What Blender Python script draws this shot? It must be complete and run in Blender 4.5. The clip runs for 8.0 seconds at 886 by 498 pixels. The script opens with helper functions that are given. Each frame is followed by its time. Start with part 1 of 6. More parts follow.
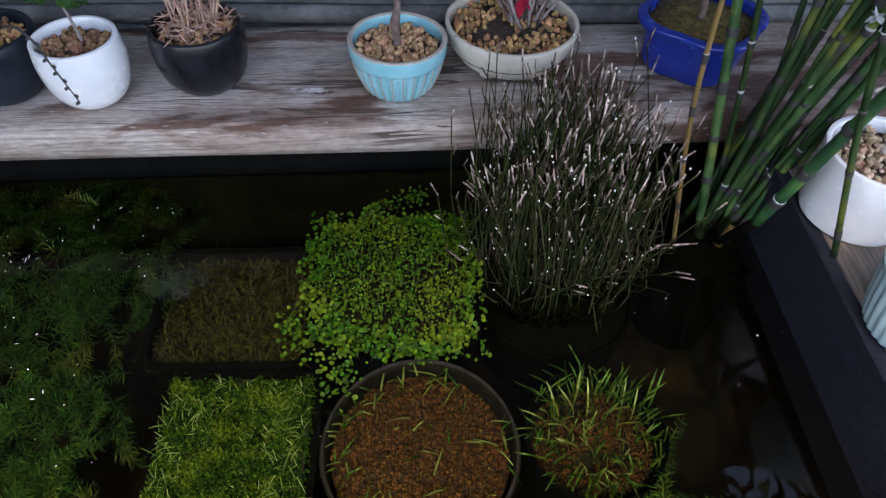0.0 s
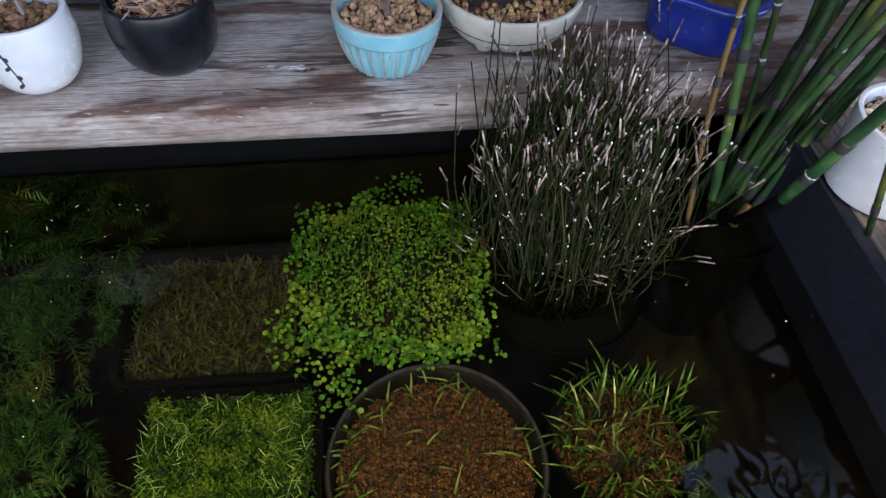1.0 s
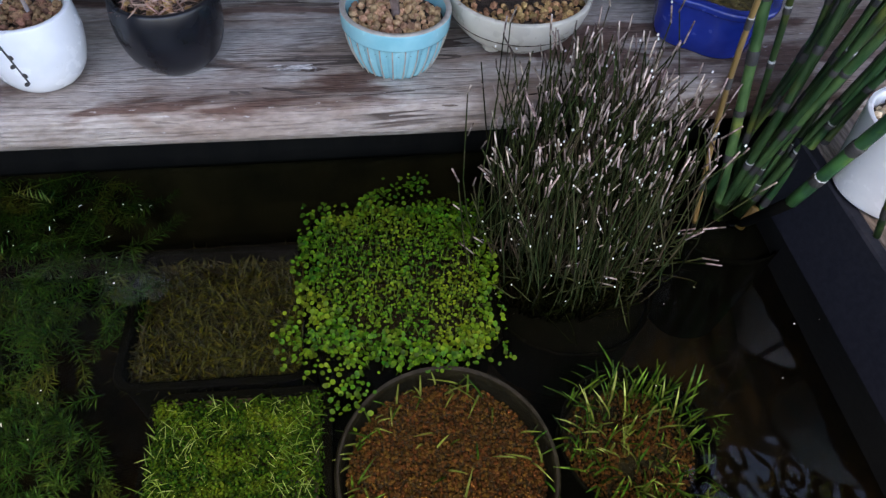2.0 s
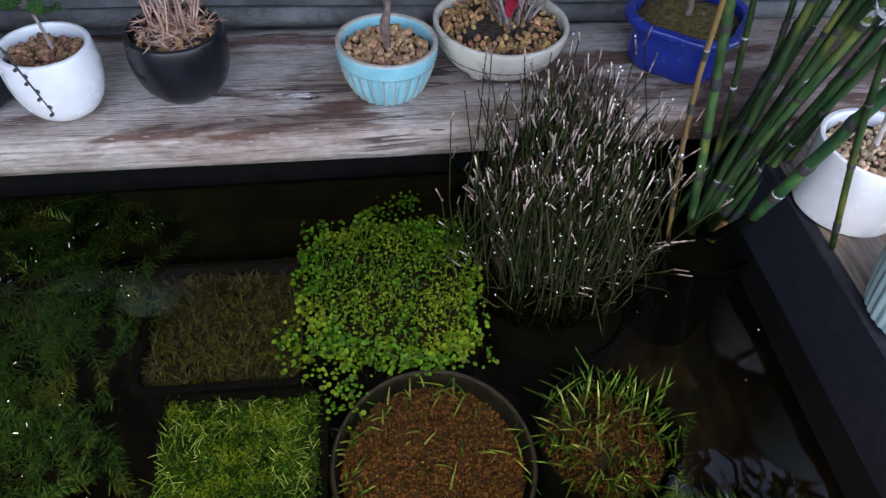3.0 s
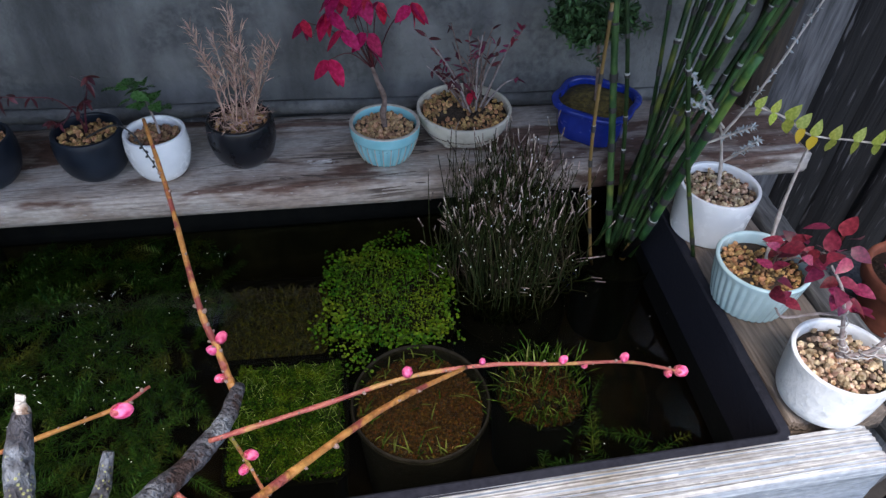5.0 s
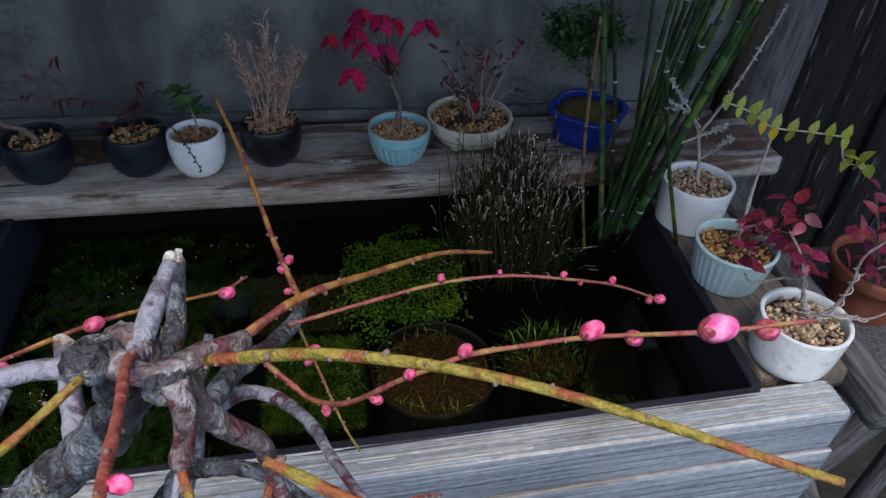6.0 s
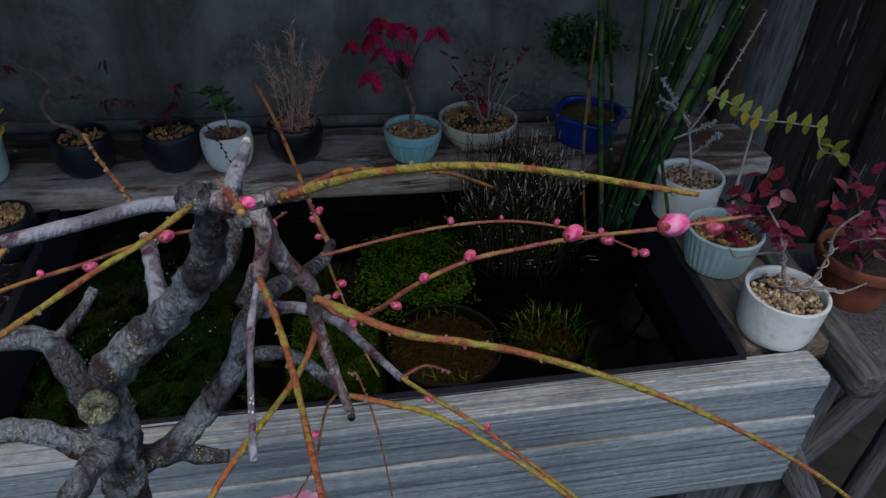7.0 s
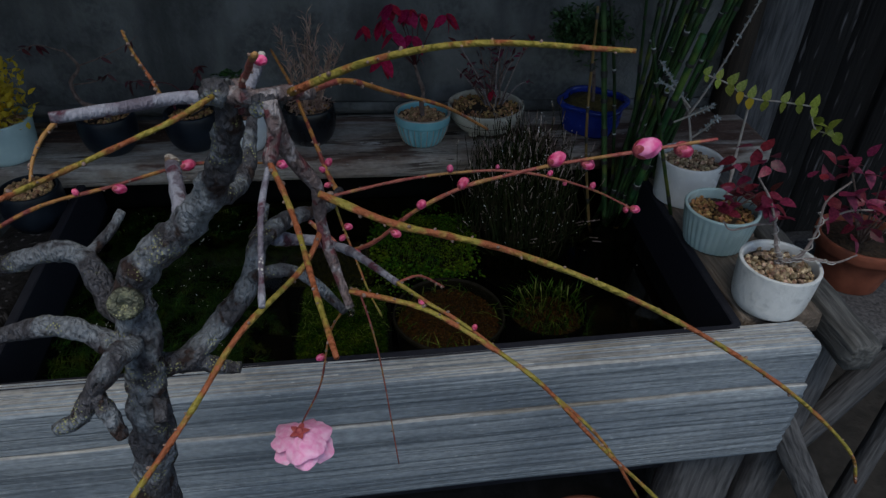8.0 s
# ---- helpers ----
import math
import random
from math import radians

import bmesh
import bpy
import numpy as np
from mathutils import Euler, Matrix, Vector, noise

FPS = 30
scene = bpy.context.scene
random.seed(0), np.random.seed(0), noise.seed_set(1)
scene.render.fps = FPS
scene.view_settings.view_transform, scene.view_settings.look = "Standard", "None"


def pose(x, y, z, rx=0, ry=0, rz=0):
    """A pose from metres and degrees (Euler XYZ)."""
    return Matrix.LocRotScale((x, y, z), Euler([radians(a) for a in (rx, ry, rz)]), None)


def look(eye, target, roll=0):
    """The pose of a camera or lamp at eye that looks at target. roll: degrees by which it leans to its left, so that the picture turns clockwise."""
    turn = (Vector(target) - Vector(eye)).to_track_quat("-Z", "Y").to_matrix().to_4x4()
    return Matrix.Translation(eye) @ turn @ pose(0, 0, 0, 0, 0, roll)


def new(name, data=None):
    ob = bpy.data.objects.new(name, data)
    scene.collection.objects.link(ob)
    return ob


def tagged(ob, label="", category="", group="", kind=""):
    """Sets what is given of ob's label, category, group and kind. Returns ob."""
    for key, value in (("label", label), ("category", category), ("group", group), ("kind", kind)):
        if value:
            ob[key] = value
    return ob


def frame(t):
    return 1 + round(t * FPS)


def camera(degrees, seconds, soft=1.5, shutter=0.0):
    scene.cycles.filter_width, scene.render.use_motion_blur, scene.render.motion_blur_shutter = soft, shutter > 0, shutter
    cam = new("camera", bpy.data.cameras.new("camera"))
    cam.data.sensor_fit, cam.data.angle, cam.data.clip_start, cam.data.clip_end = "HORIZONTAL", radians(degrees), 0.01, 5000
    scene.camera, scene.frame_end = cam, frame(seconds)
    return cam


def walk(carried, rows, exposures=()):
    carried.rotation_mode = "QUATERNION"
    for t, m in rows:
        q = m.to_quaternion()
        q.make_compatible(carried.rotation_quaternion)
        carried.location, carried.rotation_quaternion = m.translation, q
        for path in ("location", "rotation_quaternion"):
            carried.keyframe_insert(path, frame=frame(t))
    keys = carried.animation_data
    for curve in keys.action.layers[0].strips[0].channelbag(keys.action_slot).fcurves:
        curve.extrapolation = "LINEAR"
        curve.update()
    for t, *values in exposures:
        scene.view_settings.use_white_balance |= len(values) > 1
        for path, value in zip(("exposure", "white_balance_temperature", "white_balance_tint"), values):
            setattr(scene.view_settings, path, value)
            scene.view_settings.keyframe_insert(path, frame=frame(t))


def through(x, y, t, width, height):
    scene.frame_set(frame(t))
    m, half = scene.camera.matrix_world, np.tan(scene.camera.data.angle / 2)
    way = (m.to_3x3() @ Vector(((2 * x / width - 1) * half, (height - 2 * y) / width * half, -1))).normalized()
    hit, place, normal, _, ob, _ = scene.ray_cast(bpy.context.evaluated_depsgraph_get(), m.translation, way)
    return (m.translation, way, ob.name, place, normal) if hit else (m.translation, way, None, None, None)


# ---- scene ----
cam = camera(67.0, 8.0, soft=1.4)
PATH = [
    (0.0, (0.0114, -0.0336, 0.6018), (0.0576, 0.7584, -0.2982), 1.9),
    (0.5, (0.0012, -0.0210, 0.5922), (0.0918, 0.7548, -0.3192), 3.1),
    (1.0, (-0.0084, -0.0084, 0.5784), (0.1098, 0.7590, -0.3366), 4.0),
    (2.5, (-0.0162, -0.0060, 0.5766), (0.1170, 0.7626, -0.3348), 5.0),
    (3.0, (-0.0102, -0.0246, 0.5964), (0.1140, 0.7638, -0.2994), 4.0),
    (3.5, (-0.0036, -0.0516, 0.6210), (0.1146, 0.7638, -0.2514), 3.0),
    (4.0, (-0.0006, -0.0852, 0.6492), (0.1146, 0.7524, -0.2022), 2.4),
    (5.5, (-0.0270, -0.1830, 0.6846), (0.1146, 0.7128, -0.1008), 2.7),
    (6.0, (-0.0354, -0.2148, 0.6864), (0.1104, 0.7032, -0.0726), 2.8),
    (6.5, (-0.0390, -0.2442, 0.6858), (0.1014, 0.6942, -0.0492), 2.5),
    (7.0, (-0.0414, -0.2688, 0.6834), (0.0876, 0.6864, -0.0312), 2.1),
    (7.5, (-0.0396, -0.2922, 0.6774), (0.0744, 0.6762, -0.0216), 1.8),
    (8.0, (-0.0378, -0.3048, 0.6702), (0.0666, 0.6678, -0.0246), 1.9),
]
EXPOSURES = [(0.0, 2.3, 7200, 18), (1.0, 2.4, 7200, 18), (3.0, 2.5, 7200, 18), (4.0, 2.35, 7100, 17), (5.5, 1.27, 6900, 14), (6.0, 0.79, 6850, 13), (6.5, 0.31, 6850, 11), (7.0, -0.02, 6850, 8), (7.5, -0.19, 6850, 7), (8.0, -0.36, 6850, 6)]
walk(cam, [(t, look(eye, target, roll)) for t, eye, target, roll in PATH], EXPOSURES)

# ---- daylight: an overcast sky over an open yard ----
world = bpy.data.worlds.new("sky")
scene.world = world
world.use_nodes = True
sky = world.node_tree.nodes.new("ShaderNodeTexSky")
sky.sky_type, sky.sun_disc = "NISHITA", False
sky.sun_elevation, sky.sun_rotation = radians(70), radians(188)
sky.dust_density = 1.0
back_node = world.node_tree.nodes["Background"]
back_node.inputs["Strength"].default_value = 0.15
world.node_tree.links.new(sky.outputs["Color"], back_node.inputs["Color"])
sun = new("sun", bpy.data.lights.new("sun", "SUN"))
sun.data.energy, sun.data.angle, sun.data.color = 2.4, radians(30), (1.0, 0.98, 0.96)
sun.matrix_world = look((-0.12, -0.62, 2.1), (0, 0.1, 0.1))


# ---- materials ----
def link(tree, a, b):
    tree.links.new(a, b)


def mix_colour(tree, fac, a, b, blend="MIX"):
    n = tree.nodes.new("ShaderNodeMix")
    n.data_type, n.blend_type = "RGBA", blend
    for socket, value in ((n.inputs[0], fac), (n.inputs[6], a), (n.inputs[7], b)):
        if isinstance(value, bpy.types.NodeSocket):
            link(tree, value, socket)
        else:
            socket.default_value = value if isinstance(value, (int, float)) else (*value, 1.0)
    return n.outputs[2]


def grain(tree, coords, scale, stretch=(1, 1, 1), detail=6, low=0.35, high=0.65, warp=0.0):
    m = tree.nodes.new("ShaderNodeMapping")
    m.inputs["Scale"].default_value = stretch
    link(tree, coords, m.inputs["Vector"])
    n = tree.nodes.new("ShaderNodeTexNoise")
    n.inputs["Scale"].default_value, n.inputs["Detail"].default_value = scale, detail
    n.inputs["Distortion"].default_value = warp
    link(tree, m.outputs["Vector"], n.inputs["Vector"])
    r = tree.nodes.new("ShaderNodeMapRange")
    r.inputs["From Min"].default_value, r.inputs["From Max"].default_value = low, high
    link(tree, n.outputs["Fac"], r.inputs["Value"])
    return r.outputs["Result"]


def material(name, a, b, scale=60, stretch=(1, 1, 1), rough=0.6, bump=0.0, bump_scale=None, stain=None, stain_scale=10,
             stain_from=0.55, stain_to=0.7, stain_stretch=(1, 1, 1), island=0.0, piece=0.0, spec=0.4, coat=0.0, through=0.0, warp=0.0, far=None,
             crack=None, crack_scale=60, crack_stretch=(1, 1, 1), crack_width=0.012):
    """Two colours by fine noise, an optional stain by coarse noise, and a lightness that varies from piece to piece."""
    m = bpy.data.materials.new(name)
    m.use_nodes = True
    t = m.node_tree
    p = t.nodes["Principled BSDF"]
    co = t.nodes.new("ShaderNodeTexCoord").outputs["Object"]
    fine = grain(t, co, scale, stretch, 7, warp=warp)
    col = mix_colour(t, fine, a, b)
    if far:
        col = mix_colour(t, grain(t, co, scale * 0.13, stretch, 3, 0.4, 0.62), col, far)
    if stain:
        col = mix_colour(t, grain(t, co, stain_scale, stain_stretch, 5, stain_from, stain_to), col, stain)
    if crack:
        line = grain(t, co, crack_scale, crack_stretch, 4, 0.0, 1.0, 0.8)
        off = t.nodes.new("ShaderNodeMath")
        off.operation = "SUBTRACT"
        off.inputs[1].default_value = 0.5
        size = t.nodes.new("ShaderNodeMath")
        size.operation = "ABSOLUTE"
        near = t.nodes.new("ShaderNodeMapRange")
        near.inputs["From Min"].default_value, near.inputs["From Max"].default_value = 0.0, crack_width
        near.inputs["To Min"].default_value, near.inputs["To Max"].default_value = 0.85, 0.0
        link(t, line, off.inputs[0])
        link(t, off.outputs[0], size.inputs[0])
        link(t, size.outputs[0], near.inputs["Value"])
        col = mix_colour(t, near.outputs["Result"], col, crack)
    rand = None
    if island:
        rand, amount = t.nodes.new("ShaderNodeNewGeometry").outputs["Random Per Island"], island
    elif piece:
        rand, amount = t.nodes.new("ShaderNodeObjectInfo").outputs["Random"], piece
    if rand:
        v = t.nodes.new("ShaderNodeMapRange")
        v.inputs["To Min"].default_value, v.inputs["To Max"].default_value = 1 - amount, 1 + amount
        link(t, rand, v.inputs["Value"])
        h = t.nodes.new("ShaderNodeHueSaturation")
        link(t, v.outputs["Result"], h.inputs["Value"])
        hv = t.nodes.new("ShaderNodeMapRange")
        hv.inputs["To Min"].default_value, hv.inputs["To Max"].default_value = 0.5 - amount * 0.04, 0.5 + amount * 0.04
        mul = t.nodes.new("ShaderNodeMath")
        mul.operation = "MULTIPLY"
        mul.inputs[1].default_value = 7.31
        fr = t.nodes.new("ShaderNodeMath")
        fr.operation = "FRACT"
        link(t, rand, mul.inputs[0])
        link(t, mul.outputs[0], fr.inputs[0])
        link(t, fr.outputs[0], hv.inputs["Value"])
        link(t, hv.outputs["Result"], h.inputs["Hue"])
        link(t, col, h.inputs["Color"])
        col = h.outputs["Color"]
    link(t, col, p.inputs["Base Color"])
    rr = t.nodes.new("ShaderNodeMapRange")
    rr.inputs["To Min"].default_value, rr.inputs["To Max"].default_value = max(0.02, rough - 0.08), min(1, rough + 0.08)
    link(t, fine, rr.inputs["Value"])
    link(t, rr.outputs["Result"], p.inputs["Roughness"])
    p.inputs["Specular IOR Level"].default_value = spec
    p.inputs["Coat Weight"].default_value = coat
    p.inputs["Coat Roughness"].default_value = 0.12
    if bump:
        bn = t.nodes.new("ShaderNodeBump")
        bn.inputs["Strength"].default_value, bn.inputs["Distance"].default_value = bump, 0.002
        link(t, grain(t, co, bump_scale or scale, stretch, 8, 0.3, 0.7, warp), bn.inputs["Height"])
        link(t, bn.outputs["Normal"], p.inputs["Normal"])
    if through:
        tl = t.nodes.new("ShaderNodeBsdfTranslucent")
        link(t, col, tl.inputs["Color"])
        ms = t.nodes.new("ShaderNodeMixShader")
        ms.inputs[0].default_value = through
        link(t, p.outputs[0], ms.inputs[1])
        link(t, tl.outputs[0], ms.inputs[2])
        link(t, ms.outputs[0], t.nodes["Material Output"].inputs["Surface"])
    return m


def timber(name, a, b, groove, wide=70, fine=300, flat=0.012, fleck=(0.6, 0.6, 0.6), blotch=None, blotch_scale=14, blotch_from=0.5, blotch_to=0.62, relief=0.6, warp=0.25, split=None, groove_from=0.46, damp=None):
    """Weathered sawn wood whose grain runs along x: broad soft bands, fine grooves, pale flecks, damp blotches."""
    m = bpy.data.materials.new(name)
    m.use_nodes = True
    t = m.node_tree
    p = t.nodes["Principled BSDF"]
    co = t.nodes.new("ShaderNodeTexCoord").outputs["Object"]
    bands = grain(t, co, wide, (flat, 1, 1), 3, 0.30, 0.70, warp)
    lines = grain(t, co, fine, (flat * 0.6, 1, 1), 5, groove_from, groove_from + 0.20, warp)
    tone = grain(t, co, 9, (0.35, 1, 1), 4, 0.35, 0.65)
    col = mix_colour(t, bands, a, b)
    col = mix_colour(t, lines, col, groove)
    if blotch:
        edge = grain(t, co, blotch_scale, (0.45, 1, 1), 8, blotch_from, blotch_to, 0.6)
        col = mix_colour(t, edge, col, blotch, "MULTIPLY")
    if damp:
        col = mix_colour(t, grain(t, co, 23, (0.30, 1, 1), 9, 0.545, 0.60, 0.9), col, damp, "MULTIPLY")
        col = mix_colour(t, grain(t, co, 7, (0.6, 1, 1), 5, 0.46, 0.62, 0.4), col, (0.60, 0.52, 0.48), "MULTIPLY")
    spots = grain(t, co, 600, (0.30, 1, 1), 5, 0.66, 0.78)
    col = mix_colour(t, spots, col, fleck)
    if split:
        near = t.nodes.new("ShaderNodeMath")
        near.operation = "COMPARE"
        near.inputs[1].default_value, near.inputs[2].default_value = 0.5, 0.022
        link(t, grain(t, co, 48, (0.10, 1, 1), 5, 0.0, 1.0, 0.8), near.inputs[0])
        part_of = t.nodes.new("ShaderNodeMath")
        part_of.operation = "MULTIPLY"
        link(t, near.outputs[0], part_of.inputs[0])
        link(t, grain(t, co, 21, (0.5, 1, 1), 3, 0.50, 0.60), part_of.inputs[1])
        col = mix_colour(t, part_of.outputs[0], col, split)
    soft = t.nodes.new("ShaderNodeHueSaturation")
    tr = t.nodes.new("ShaderNodeMapRange")
    tr.inputs["To Min"].default_value, tr.inputs["To Max"].default_value = 0.86, 1.12
    link(t, tone, tr.inputs["Value"])
    mott = t.nodes.new("ShaderNodeMapRange")
    mott.inputs["To Min"].default_value, mott.inputs["To Max"].default_value = 0.80, 1.16
    link(t, grain(t, co, 380, (0.45, 1, 1), 7, 0.32, 0.68), mott.inputs["Value"])
    both = t.nodes.new("ShaderNodeMath")
    both.operation = "MULTIPLY"
    link(t, tr.outputs["Result"], both.inputs[0])
    link(t, mott.outputs["Result"], both.inputs[1])
    link(t, both.outputs[0], soft.inputs["Value"])
    link(t, col, soft.inputs["Color"])
    link(t, soft.outputs["Color"], p.inputs["Base Color"])
    p.inputs["Roughness"].default_value = 0.82
    p.inputs["Specular IOR Level"].default_value = 0.3
    bn = t.nodes.new("ShaderNodeBump")
    bn.invert = True
    bn.inputs["Strength"].default_value, bn.inputs["Distance"].default_value = relief, 0.0015
    link(t, lines, bn.inputs["Height"])
    fb = t.nodes.new("ShaderNodeBump")
    fb.inputs["Strength"].default_value, fb.inputs["Distance"].default_value = 0.35, 0.0008
    link(t, grain(t, co, 900, (0.12, 1, 1), 5, 0.3, 0.7), fb.inputs["Height"])
    link(t, bn.outputs["Normal"], fb.inputs["Normal"])
    link(t, fb.outputs["Normal"], p.inputs["Normal"])
    return m


def bark(name, a, b, flake, bloom, lichen, bloom_scale=70, bloom_from=0.52, bloom_to=0.60, flake_from=0.52, lichen_from=0.60, relief=0.8, fissure=0.5):
    """Old bark: soft tone, brown flakes, silvery bloom with crisp edges, small lichen spots and pits."""
    m = bpy.data.materials.new(name)
    m.use_nodes = True
    t = m.node_tree
    p = t.nodes["Principled BSDF"]
    co = t.nodes.new("ShaderNodeTexCoord").outputs["Object"]
    col = mix_colour(t, grain(t, co, 260, (1, 1, 0.6), 6, 0.30, 0.70), a, b)
    col = mix_colour(t, grain(t, co, 130, (1, 1, 0.7), 9, flake_from, flake_from + 0.05, 0.5), col, flake)
    col = mix_colour(t, grain(t, co, bloom_scale, (1, 1, 1), 7, bloom_from, bloom_to, 0.3), col, bloom)
    ring = t.nodes.new("ShaderNodeTexVoronoi")
    ring.inputs["Scale"].default_value = 900
    link(t, co, ring.inputs["Vector"])
    dot = t.nodes.new("ShaderNodeMapRange")
    dot.inputs["From Min"].default_value, dot.inputs["From Max"].default_value = 0.36, 0.22
    link(t, ring.outputs["Distance"], dot.inputs["Value"])
    both = t.nodes.new("ShaderNodeMath")
    both.operation = "MULTIPLY"
    link(t, dot.outputs["Result"], both.inputs[0])
    link(t, grain(t, co, 75, (1, 1, 1), 4, lichen_from, lichen_from + 0.06), both.inputs[1])
    col = mix_colour(t, both.outputs[0], col, lichen)
    pits = grain(t, co, 560, (1, 1, 0.5), 6, 0.54, 0.68, 0.4)
    less = t.nodes.new("ShaderNodeMath")
    less.operation = "MULTIPLY"
    less.inputs[1].default_value = fissure
    link(t, pits, less.inputs[0])
    col = mix_colour(t, less.outputs[0], col, (0.018, 0.015, 0.016))
    link(t, col, p.inputs["Base Color"])
    p.inputs["Roughness"].default_value = 0.75
    p.inputs["Specular IOR Level"].default_value = 0.3
    bn = t.nodes.new("ShaderNodeBump")
    bn.inputs["Strength"].default_value, bn.inputs["Distance"].default_value = relief, 0.0030
    link(t, grain(t, co, 560, (1, 1, 0.5), 8, 0.72, 0.30, 0.4), bn.inputs["Height"])
    link(t, bn.outputs["Normal"], p.inputs["Normal"])
    return m


